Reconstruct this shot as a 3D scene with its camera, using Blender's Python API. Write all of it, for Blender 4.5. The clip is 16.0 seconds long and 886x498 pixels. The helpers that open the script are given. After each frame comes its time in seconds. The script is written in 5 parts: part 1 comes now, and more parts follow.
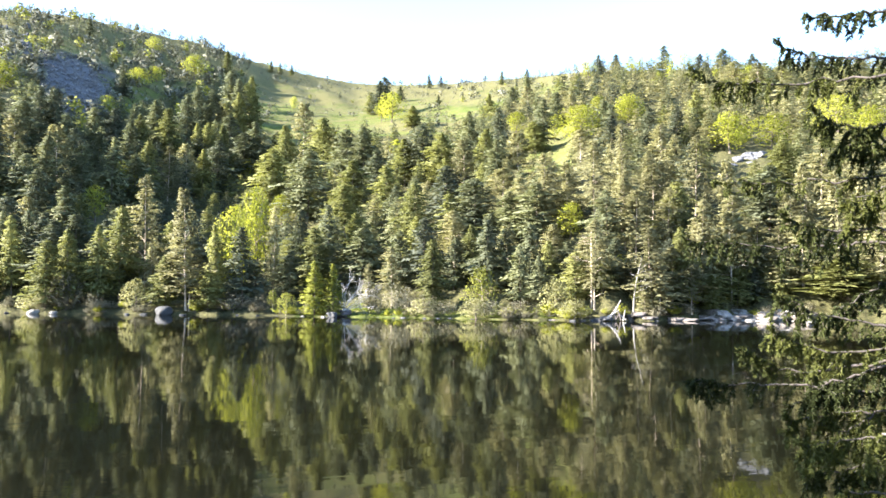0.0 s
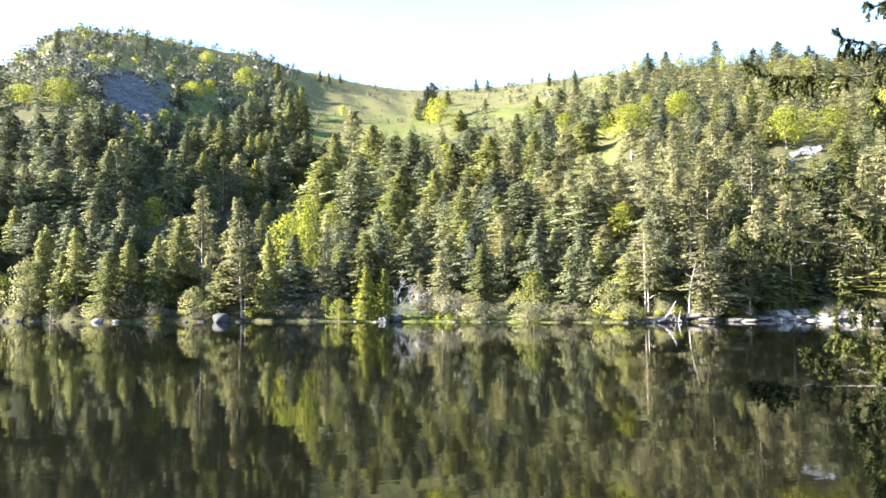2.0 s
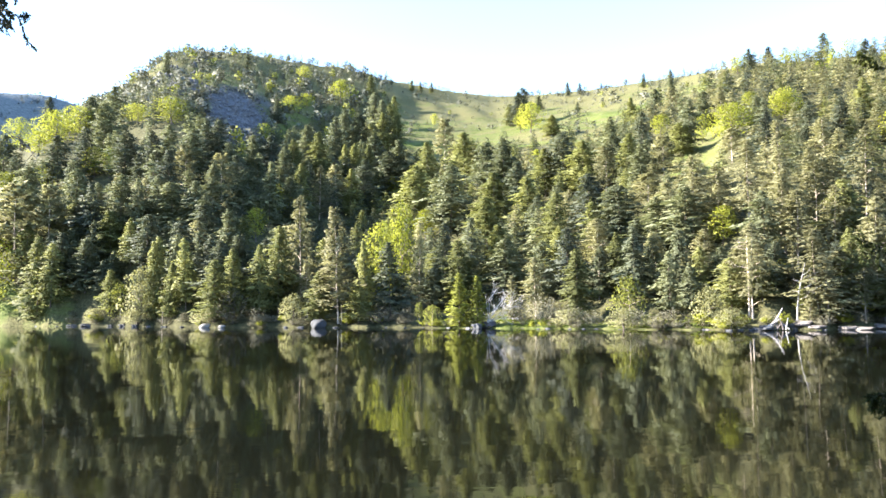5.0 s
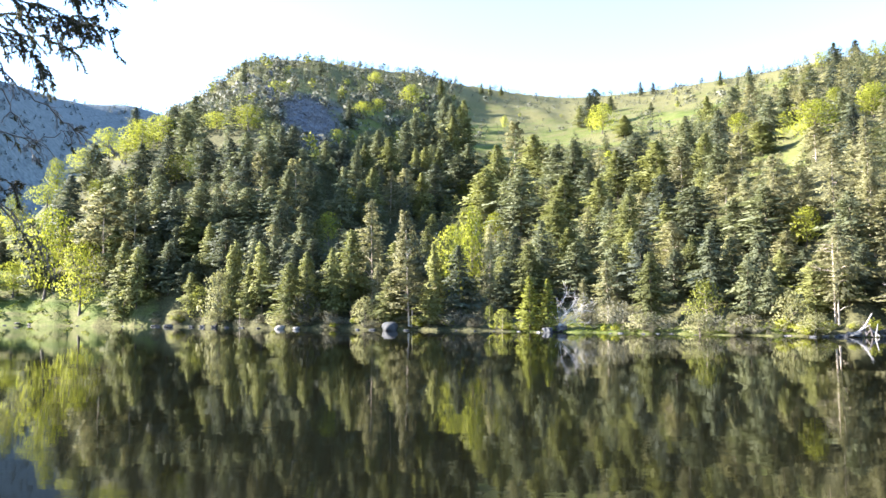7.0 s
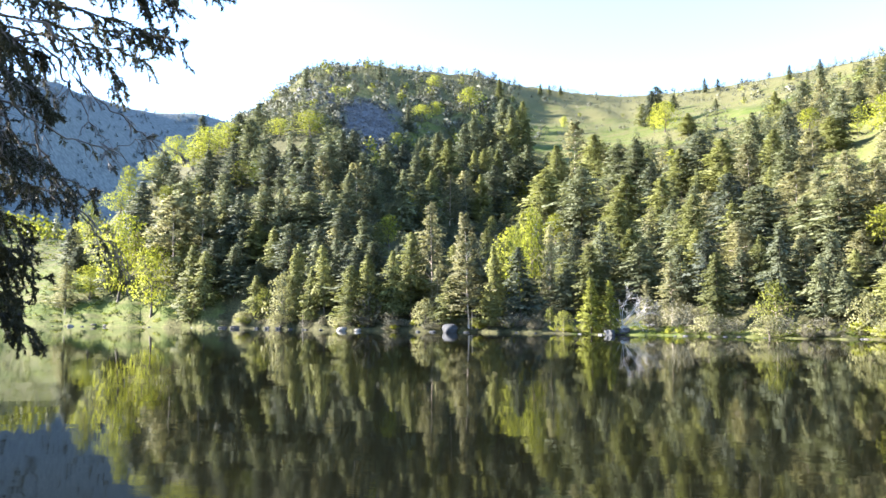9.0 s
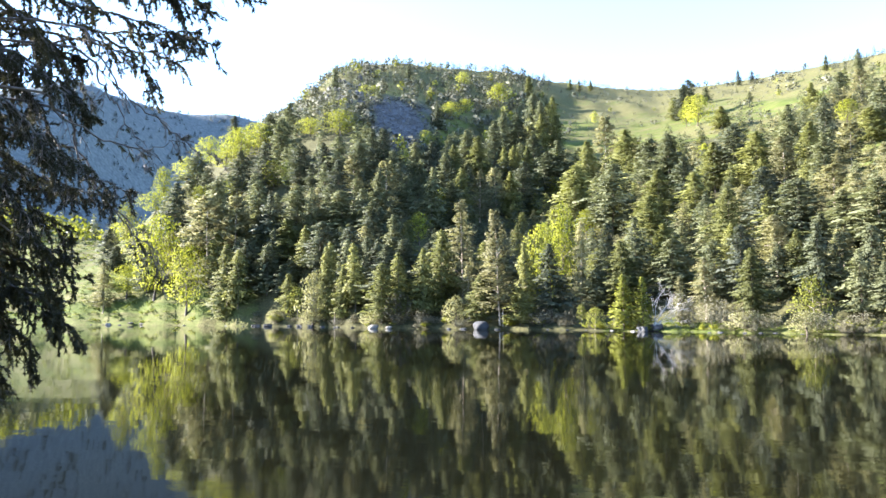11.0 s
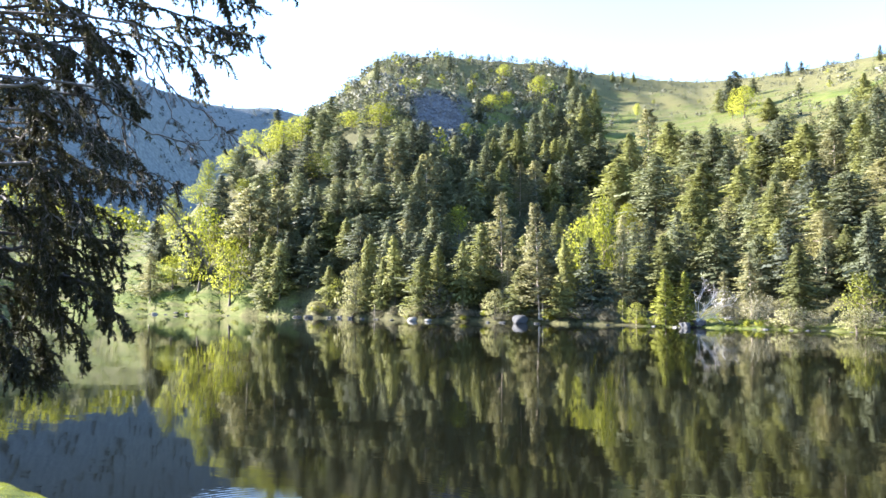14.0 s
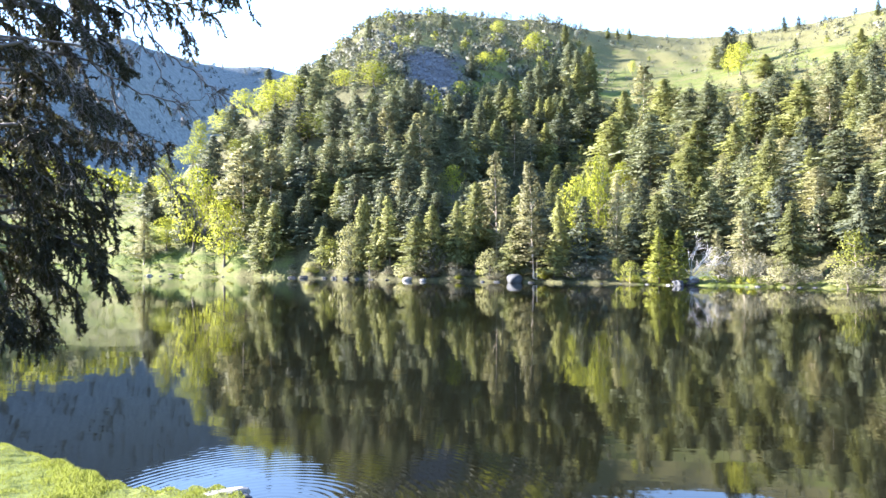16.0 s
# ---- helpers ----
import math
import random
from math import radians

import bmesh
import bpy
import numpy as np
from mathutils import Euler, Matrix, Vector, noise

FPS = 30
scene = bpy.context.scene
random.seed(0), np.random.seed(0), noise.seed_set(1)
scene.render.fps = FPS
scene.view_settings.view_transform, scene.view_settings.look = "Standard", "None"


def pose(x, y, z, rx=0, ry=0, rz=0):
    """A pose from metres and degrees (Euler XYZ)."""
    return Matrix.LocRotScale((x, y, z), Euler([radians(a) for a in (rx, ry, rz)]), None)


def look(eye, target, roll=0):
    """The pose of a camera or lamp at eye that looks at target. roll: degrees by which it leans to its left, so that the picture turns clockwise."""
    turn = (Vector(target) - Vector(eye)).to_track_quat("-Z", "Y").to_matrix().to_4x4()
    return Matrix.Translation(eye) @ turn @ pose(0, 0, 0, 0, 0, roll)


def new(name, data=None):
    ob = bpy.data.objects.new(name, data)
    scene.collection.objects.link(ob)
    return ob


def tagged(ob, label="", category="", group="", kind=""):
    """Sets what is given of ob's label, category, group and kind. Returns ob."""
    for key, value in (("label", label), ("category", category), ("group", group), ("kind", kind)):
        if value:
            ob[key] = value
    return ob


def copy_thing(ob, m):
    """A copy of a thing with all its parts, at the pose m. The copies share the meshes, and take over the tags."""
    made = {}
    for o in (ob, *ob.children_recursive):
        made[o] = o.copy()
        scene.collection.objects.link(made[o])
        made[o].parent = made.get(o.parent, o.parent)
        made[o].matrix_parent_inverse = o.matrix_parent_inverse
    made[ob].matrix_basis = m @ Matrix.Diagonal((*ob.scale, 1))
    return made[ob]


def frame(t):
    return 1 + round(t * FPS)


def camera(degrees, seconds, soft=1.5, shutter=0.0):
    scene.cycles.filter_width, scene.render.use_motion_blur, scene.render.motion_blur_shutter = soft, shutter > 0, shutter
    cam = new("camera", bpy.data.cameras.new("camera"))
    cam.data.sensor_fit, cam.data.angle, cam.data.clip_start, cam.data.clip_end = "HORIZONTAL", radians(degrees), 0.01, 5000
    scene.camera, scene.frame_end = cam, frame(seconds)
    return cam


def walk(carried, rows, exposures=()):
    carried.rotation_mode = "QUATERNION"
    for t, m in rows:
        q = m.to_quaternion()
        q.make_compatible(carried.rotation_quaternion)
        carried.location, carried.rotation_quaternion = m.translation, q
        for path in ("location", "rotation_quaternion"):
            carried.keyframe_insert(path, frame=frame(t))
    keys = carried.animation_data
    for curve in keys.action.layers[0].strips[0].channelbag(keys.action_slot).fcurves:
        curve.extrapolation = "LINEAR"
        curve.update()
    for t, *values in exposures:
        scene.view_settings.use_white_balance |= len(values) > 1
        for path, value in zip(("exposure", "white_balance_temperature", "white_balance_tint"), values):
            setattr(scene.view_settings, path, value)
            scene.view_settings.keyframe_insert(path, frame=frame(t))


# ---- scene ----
WATER_DARK = (0.0035, 0.0036, 0.002)
cam = camera(62.16, 16.0, soft=1.58)
# ---- the lie of the land: bearings in degrees from the y axis, clockwise; distances in metres from the viewpoint ----
EYE = 4.2

SHORE_AZ = [-180, -90, -70, -60, -50, -40, -37, -31, -24, -16, -12, -4, 2, 7, 15, 21, 28, 33, 38, 43, 55, 70, 90, 180]
SHORE_R = [9, 20, 120, 190, 235, 232, 224, 198, 172, 150, 137, 127, 122, 116, 111, 108, 107, 111, 118, 122, 112, 80, 20, 9]
BANK_AZ = [-180, -90, -75, -60, -45, -41, -38, -35.6, -34, -29, -25.4, -24.6, -22, -10, 10, 30, 50, 75, 90, 180]
BANK_R = [9, 20, 45, 32, 21, 18.2, 16.6, 14.9, 14.1, 13.1, 12.8, 11.9, 9.5, 7.0, 6.5, 6.5, 7.5, 20, 20, 9]
RIDGE_AZ = [-180, -90, -60, -45, -38, -34, -31, -29.5, -26.4, -23.5, -18.7, -15.5, -13.4, -9.9, -4.6, -1.9, 0.8, 6, 9.7, 14, 18, 20.9, 25.9, 28.8, 33.7, 38.4, 45, 60, 90, 180]
RIDGE_R = [220, 260, 330, 340, 330, 300, 262, 272, 300, 340, 400, 445, 465, 480, 500, 510, 520, 560, 600, 600, 580, 540, 490, 450, 425, 420, 420, 380, 300, 220]
RIDGE_EL = [5, 7, 7, 6.5, 6, 5.2, 4.6, 6, 9.2, 12, 15, 17.8, 18.4, 18.6, 18.1, 17.9, 17.2, 16.3, 15.8, 15.8, 16.0, 16.2, 16.5, 16.6, 16.35, 15.9, 15.4, 13, 8, 5]
BELLY_AZ = [-45, -31, -24, -16, -12, -8, -4, 0, 4, 9, 14, 20, 28, 45]
BELLY = [0.9, 0.8, 0.7, 0.83, 0.98, 1.17, 1.33, 1.37, 1.25, 1.05, 0.97, 0.95, 0.85, 0.85]
FAR_R_AZ = [-180, -60, -45, -35, -25, -15, 0, 180]
FAR_R = [900, 620, 820, 1080, 1480, 1700, 1700, 1700]
FAR_AZ = [-180, -90, -60, -40, -37.5, -35.1, -32.8, -31.8, -30.6, -28.5, -26, -23, -18, -8, 10, 30, 60, 180]
FAR_EL = [4, 10, 13.5, 14.0, 14.6, 15.2, 15.45, 14.9, 14.7, 14.2, 13.9, 14.1, 13, 8, 6, 6, 5, 4]


def bearing(x, y):
    return np.degrees(np.arctan2(x, y)), np.hypot(x, y)


def at(az, r):
    a = np.radians(az)
    return r * np.sin(a), r * np.cos(a)


def smooth(v):
    v = np.clip(v, 0, 1)
    return v * v * (3 - 2 * v)


def bumps(x, y, size, seed):
    """Smooth wavy relief between about -1 and 1."""
    g = np.random.RandomState(seed)
    total = np.zeros(np.broadcast(x, y).shape)
    for k in range(6):
        a, p = g.uniform(0, 2 * math.pi), g.uniform(0, 2 * math.pi)
        f = 2 * math.pi / size * g.uniform(0.6, 1.7)
        total = total + np.sin((x * math.cos(a) + y * math.sin(a)) * f + p)
    return total / 3.2


def height(x, y):
    az, r = bearing(np.asarray(x, float), np.asarray(y, float))
    shore = np.interp(az, SHORE_AZ, SHORE_R) + 1.2 * np.sin(az * 2.3) + 0.6 * np.sin(az * 5.1 + 1)
    bank = np.interp(az, BANK_AZ, BANK_R) + 0.12 * np.sin(az * 3.7)
    top_r = np.interp(az, RIDGE_AZ, RIDGE_R)
    top_z = EYE + top_r * np.tan(np.radians(np.interp(az, RIDGE_AZ, RIDGE_EL)))
    shelf = 3 + 7 * smooth((az - 1) / 5) * smooth((30 - az) / 5)
    # near bank, sloping down to a low turf edge over the water
    u = np.clip((bank - r) / np.maximum(bank - 2, 1), 0, 1)
    near = 0.34 + 2.26 * u ** 1.6 + 0.05 * bumps(x, y, 2.6, 3) * (1 - u)
    # lake bed
    bed = -0.5 - 2.5 * smooth((r - bank) / 12) * smooth((shore - r) / 15)
    # hillside from the shore to the ridge
    v = np.clip((r - shore - shelf) / np.maximum(top_r - shore - shelf, 1), 0, 1)
    hill = 0.12 + 0.83 * smooth((r - shore) / shelf) + (top_z - 0.95) * v ** np.interp(az, BELLY_AZ, BELLY)
    hill = hill + smooth(v * 8) * smooth((1 - v) * 8) * (2.2 * bumps(x, y, 90, 5) + 0.8 * bumps(x, y, 28, 6))
    # behind the ridge: down into a valley, then the far mountains
    w = np.clip((r - top_r) / 500, 0, 1)
    back = top_z - 0.9 * top_z * smooth(w)
    far_r = np.interp(az, FAR_R_AZ, FAR_R)
    far_z = far_r * np.tan(np.radians(np.interp(az, FAR_AZ, FAR_EL)))
    q = smooth((r - far_r * 0.5) / (far_r * 0.5))
    back = back * (1 - q) + far_z * q + q * (12 * bumps(x, y, 260, 8) * smooth((far_r * 0.97 - r) / 150))
    z = np.where(r < bank, near, np.where(r < shore, bed, np.where(r < top_r, hill, back)))
    land = smooth((np.abs(az) - 80) / 8)
    return z * (1 - land) + np.maximum(z, 2.6 + 0.12 * np.maximum(r - 12, 0) * smooth((900 - r) / 400)) * land


walk(cam, [
    (0, pose(0.045, 0, EYE, 93.239, -0.344, -16.577)),
    (0.5, pose(0.043, 0, EYE, 93.289, 0.183, -16.058)),
    (1, pose(0.041, 0, EYE, 93.367, 0.454, -15.042)),
    (1.5, pose(0.037, 0, EYE, 93.419, 0.659, -13.686)),
    (2, pose(0.034, 0, EYE, 93.550, 0.503, -12.628)),
    (2.5, pose(0.031, 0, EYE, 93.620, 0.453, -11.516)),
    (3, pose(0.027, 0, EYE, 93.731, 0.571, -10.009)),
    (3.5, pose(0.024, 0, EYE, 93.872, 0.615, -8.728)),
    (6, pose(0.008, 0, EYE, 94.182, 0.479, -3.002)),
    (6.5, pose(0.004, 0, EYE, 94.186, 0.436, -1.555)),
    (7, pose(0.000, 0, EYE, 94.400, 0.200, -0.000)),
    (7.5, pose(-0.004, 0, EYE, 94.502, 0.106, 1.549)),
    (8, pose(-0.008, 0, EYE, 94.606, -0.178, 3.029)),
    (8.5, pose(-0.011, 0, EYE, 94.661, -0.082, 3.932)),
    (9, pose(-0.013, 0, EYE, 94.579, 0.187, 4.647)),
    (11.5, pose(-0.021, 0, EYE, 94.345, 0.270, 7.738)),
    (12, pose(-0.023, 0, EYE, 94.325, 0.033, 8.557)),
    (12.5, pose(-0.025, 0, EYE, 94.335, 0.018, 9.348)),
    (13, pose(-0.027, 0, EYE, 94.328, 0.219, 9.895)),
    (13.5, pose(-0.027, 0, EYE, 94.239, 0.136, 10.087)),
    (14, pose(-0.027, 0, EYE, 93.858, -0.157, 10.076)),
    (14.5, pose(-0.027, 0, EYE, 92.909, -0.178, 10.004)),
    (15, pose(-0.027, 0, EYE, 91.975, -0.186, 9.880)),
    (15.5, pose(-0.026, 0, EYE, 91.278, -0.030, 9.726)),
    (16, pose(-0.026, 0, EYE, 90.728, 0.228, 9.657)),
], [(0, 3.08, 6300, 11), (7, 2.98, 6050, 13), (14, 3.0, 6000, 13.5), (16, 3.28, 5900, 16)])

# ---- daylight: a low sun on the left, clear sky ----
SUN_AZ, SUN_EL = -84.0, 26.0
world = bpy.data.worlds.new("sky")
scene.world = world
world.use_nodes = True
wn = world.node_tree
sky = wn.nodes.new("ShaderNodeTexSky")
sky.sky_type = "NISHITA"
sky.sun_disc = False
sky.sun_elevation, sky.sun_rotation = radians(SUN_EL), radians(SUN_AZ)
sky.altitude, sky.dust_density, sky.air_density, sky.ozone_density = 1000, 0.6, 1.0, 2.0
wn.nodes["Background"].inputs["Strength"].default_value = 0.104
wn.links.new(sky.outputs["Color"], wn.nodes["Background"].inputs["Color"])
sun_data = bpy.data.lights.new("sun", "SUN")
sun_data.energy, sun_data.angle, sun_data.color = 5.0, radians(0.6), (1.0, 0.92, 0.80)
sun = new("sun", sun_data)
sx, sy = at(SUN_AZ, math.cos(radians(SUN_EL)))
sun.matrix_world = look((sx * 50, sy * 50, math.sin(radians(SUN_EL)) * 50), (0, 0, 0))


# ---- materials ----
def material(name, build):
    m = bpy.data.materials.new(name)
    m.use_nodes = True
    n = m.node_tree.nodes
    build(n, m.node_tree.links, n["Principled BSDF"])
    return m


def tex_noise(n, l, scale, detail=4.0, vector=None, rough=0.55):
    t = n.new("ShaderNodeTexNoise")
    t.inputs["Scale"].default_value, t.inputs["Detail"].default_value = scale, detail
    t.inputs["Roughness"].default_value = rough
    if vector is not None:
        l.new(vector, t.inputs["Vector"])
    return t.outputs["Fac"]


def ramp(n, l, fac, stops):
    r = n.new("ShaderNodeValToRGB")
    while len(r.color_ramp.elements) < len(stops):
        r.color_ramp.elements.new(0.5)
    for e, (p, c) in zip(r.color_ramp.elements, stops):
        e.position, e.color = p, (*c, 1)
    l.new(fac, r.inputs["Fac"])
    return r.outputs["Color"]


def blend(n, l, fac, a, b, mode="MIX"):
    x = n.new("ShaderNodeMix")
    x.data_type, x.blend_type = "RGBA", mode
    for value, socket in ((fac, x.inputs[0]), (a, x.inputs[6]), (b, x.inputs[7])):
        if isinstance(value, (int, float)):
            socket.default_value = value
        elif isinstance(value, tuple):
            socket.default_value = (*value, 1)
        else:
            l.new(value, socket)
    return x.outputs[2]


def calc(n, l, op, a, b):
    x = n.new("ShaderNodeMath")
    x.operation = op
    for value, socket in ((a, x.inputs[0]), (b, x.inputs[1])):
        if isinstance(value, (int, float)):
            socket.default_value = value
        else:
            l.new(value, socket)
    return x.outputs[0]


def relief(n, l, bsdf, fac, strength, distance):
    b = n.new("ShaderNodeBump")
    b.inputs["Strength"].default_value, b.inputs["Distance"].default_value = strength, distance
    l.new(fac, b.inputs["Height"])
    l.new(b.outputs["Normal"], bsdf.inputs["Normal"])


def place_of(n, kind="Object"):
    return n.new("ShaderNodeTexCoord").outputs[kind]


def foliage(name, low, mid, high, glow=0.35):
    """Leaves or needles: each tree and each spray has a tone of its own, and some light passes through."""
    def build(n, l, p):
        island = n.new("ShaderNodeNewGeometry").outputs["Random Per Island"]
        tone = n.new("ShaderNodeAttribute")
        tone.attribute_name = "tone"
        own = calc(n, l, "MULTIPLY", n.new("ShaderNodeObjectInfo").outputs["Random"], calc(n, l, "LESS_THAN", tone.outputs["Fac"], 0.5))
        tree = calc(n, l, "ADD", own, calc(n, l, "MAXIMUM", calc(n, l, "SUBTRACT", tone.outputs["Fac"], 1.0), 0.0))
        patch = tex_noise(n, l, 0.02, 2, n.new("ShaderNodeNewGeometry").outputs["Position"])
        t = calc(n, l, "ADD", calc(n, l, "MULTIPLY", island, 0.26), calc(n, l, "MULTIPLY", tree, 0.66))
        t = calc(n, l, "ADD", t, calc(n, l, "MULTIPLY", calc(n, l, "SUBTRACT", patch, 0.45), 0.5))
        colour = ramp(n, l, t, [(0.08, low), (0.48, mid), (0.95, high)])
        l.new(colour, p.inputs["Base Color"])
        p.inputs["Roughness"].default_value = 0.62
        p.inputs["Specular IOR Level"].default_value = 0.1
        thin = n.new("ShaderNodeBsdfTranslucent")
        l.new(blend(n, l, 0.5, colour, (0.95, 1.0, 0.5), "MULTIPLY"), thin.inputs["Color"])
        mix = n.new("ShaderNodeMixShader")
        mix.inputs[0].default_value = glow
        l.new(p.outputs[0], mix.inputs[1])
        l.new(thin.outputs[0], mix.inputs[2])
        l.new(mix.outputs[0], n["Material Output"].inputs["Surface"])
    return material(name, build)


def bark_like(name, dark, light, scale=6.0, rough=0.85):
    def build(n, l, p):
        v = place_of(n)
        f = tex_noise(n, l, scale, 6, v)
        g = tex_noise(n, l, scale * 0.15, 2, v)
        c = ramp(n, l, calc(n, l, "ADD", calc(n, l, "MULTIPLY", f, 0.7), calc(n, l, "MULTIPLY", g, 0.3)), [(0.3, dark), (0.7, light)])
        l.new(c, p.inputs["Base Color"])
        p.inputs["Roughness"].default_value = rough
        relief(n, l, p, f, 0.6, 0.03)
    return material(name, build)


FIR = foliage("fir_needles", (0.056, 0.065, 0.05), (0.106, 0.117, 0.068), (0.176, 0.184, 0.092), 0.28)
# fir needles again, lighter and yellower: a sunlit look put into the colour
SUNLIT_FIR = foliage("sunlit_fir_needles", (0.088, 0.094, 0.036), (0.158, 0.164, 0.058), (0.235, 0.237, 0.085), 0.36)
PINE = foliage("pine_needles", (0.108, 0.104, 0.055), (0.192, 0.182, 0.094), (0.265, 0.25, 0.132), 0.36)
SCRUB = foliage("scrub_twigs", (0.08, 0.082, 0.06), (0.13, 0.132, 0.098), (0.2, 0.197, 0.15), 0.2)
YOUNG = foliage("young_needles", (0.12, 0.13, 0.024), (0.21, 0.22, 0.04), (0.31, 0.32, 0.065), 0.38)
BEECH = foliage("beech_leaves", (0.145, 0.155, 0.02), (0.27, 0.283, 0.036), (0.385, 0.385, 0.065), 0.47)
BIRCH = foliage("birch_leaves", (0.14, 0.148, 0.032), (0.235, 0.243, 0.055), (0.33, 0.33, 0.09), 0.42)
WILLOW = foliage("willow_leaves", (0.17, 0.165, 0.075), (0.27, 0.26, 0.125), (0.36, 0.345, 0.185), 0.35)
TWIGS = foliage("bare_twigs", (0.10, 0.091, 0.06), (0.165, 0.152, 0.102), (0.24, 0.222, 0.152), 0.15)
BROOM = foliage("broom_leaves", (0.14, 0.145, 0.02), (0.22, 0.23, 0.03), (0.31, 0.31, 0.055), 0.35)
BARK = bark_like("bark", (0.05, 0.038, 0.028), (0.16, 0.125, 0.095))
PALE_BARK = bark_like("pale_bark", (0.30, 0.24, 0.18), (0.55, 0.46, 0.37), 3.0)
DEAD_WOOD = bark_like("dead_wood", (0.19, 0.175, 0.16), (0.38, 0.355, 0.33), 4.0)
BLEACHED = bark_like("bleached_wood", (0.32, 0.295, 0.27), (0.52, 0.49, 0.455), 4.0)
DARK_WOOD = bark_like("dark_wood", (0.035, 0.03, 0.03), (0.12, 0.10, 0.09), 4.0)
STONE = bark_like("grey_stone", (0.03, 0.031, 0.033), (0.085, 0.085, 0.085), 1.6)
# grey stone darkened in its colour, as if in the trees' shade
SHADED_STONE = bark_like("shaded_stone", (0.024, 0.025, 0.027), (0.075, 0.075, 0.075), 1.6, 0.85)
WHITE_STONE = bark_like("pale_stone", (0.12, 0.114, 0.104), (0.30, 0.28, 0.252), 1.3)
# far needles paled towards blue-grey: distance haze put into the colour
HAZY_FIR = foliage("hazy_needles", (0.085, 0.104, 0.11), (0.125, 0.145, 0.148), (0.165, 0.187, 0.188), 0.1)
SCREE = bark_like("scree_stone", (0.05, 0.053, 0.06), (0.135, 0.137, 0.148), 0.7)
SAND_STONE = bark_like("pink_stone", (0.09, 0.076, 0.066), (0.20, 0.172, 0.148), 0.8)


def ground_material():
    def build(n, l, p):
        v = place_of(n)
        cover = n.new("ShaderNodeAttribute")
        cover.attribute_name = "cover"
        rock = n.new("ShaderNodeAttribute")
        rock.attribute_name = "rock"
        fine, mid = tex_noise(n, l, 2.2, 6, v), tex_noise(n, l, 0.22, 5, v)
        broad = tex_noise(n, l, 0.03, 3, v)
        grass = ramp(n, l, calc(n, l, "ADD", calc(n, l, "MULTIPLY", fine, 0.45), calc(n, l, "MULTIPLY", mid, 0.55)),
                     [(0.3, (0.036, 0.05, 0.012)), (0.5, (0.08, 0.102, 0.02)), (0.7, (0.128, 0.145, 0.034))])
        tracks = n.new("ShaderNodeMapping")
        tracks.inputs["Scale"].default_value = (0.02, 0.02, 0.42)
        l.new(v, tracks.inputs["Vector"])
        lines = tex_noise(n, l, 1.0, 5, tracks.outputs[0], 0.7)
        dry = ramp(n, l, fine, [(0.3, (0.062, 0.058, 0.024)), (0.7, (0.14, 0.128, 0.054))])
        high = n.new("ShaderNodeSeparateXYZ")
        l.new(v, high.inputs[0])
        heath = calc(n, l, "MULTIPLY", calc(n, l, "MINIMUM", calc(n, l, "MAXIMUM", calc(n, l, "MULTIPLY", calc(n, l, "SUBTRACT", high.outputs[2], 95.0), 0.016), 0.0), 1.0), 0.14)
        meadow = blend(n, l, ramp(n, l, calc(n, l, "ADD", calc(n, l, "ADD", calc(n, l, "MULTIPLY", mid, 0.35), heath), calc(n, l, "ADD", calc(n, l, "MULTIPLY", broad, 0.25), calc(n, l, "MULTIPLY", lines, 0.4))), [(0.44, (0, 0, 0)), (0.55, (0.95, 0.95, 0.95))]), grass, dry)
        floor = ramp(n, l, fine, [(0.3, (0.03, 0.032, 0.014)), (0.55, (0.07, 0.065, 0.03)), (0.8, (0.12, 0.13, 0.04))])
        stone = ramp(n, l, calc(n, l, "ADD", calc(n, l, "MULTIPLY", fine, 0.5), calc(n, l, "MULTIPLY", mid, 0.5)), [(0.35, (0.05, 0.054, 0.06)), (0.65, (0.125, 0.128, 0.135))])
        c = blend(n, l, cover.outputs["Fac"], floor, meadow)
        c = blend(n, l, rock.outputs["Fac"], c, stone)
        # far mountainside: distance haze put into a blue-grey ground colour
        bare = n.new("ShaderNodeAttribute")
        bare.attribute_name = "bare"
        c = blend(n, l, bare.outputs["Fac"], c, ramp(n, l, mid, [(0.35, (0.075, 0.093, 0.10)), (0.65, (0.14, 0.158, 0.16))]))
        l.new(c, p.inputs["Base Color"])
        p.inputs["Roughness"].default_value = 0.9
        p.inputs["Specular IOR Level"].default_value = 0.1
        relief(n, l, p, calc(n, l, "ADD", calc(n, l, "MULTIPLY", fine, 0.35), calc(n, l, "ADD", mid, calc(n, l, "MULTIPLY", lines, 1.6))), 0.7, 0.8)
    return material("turf", build)


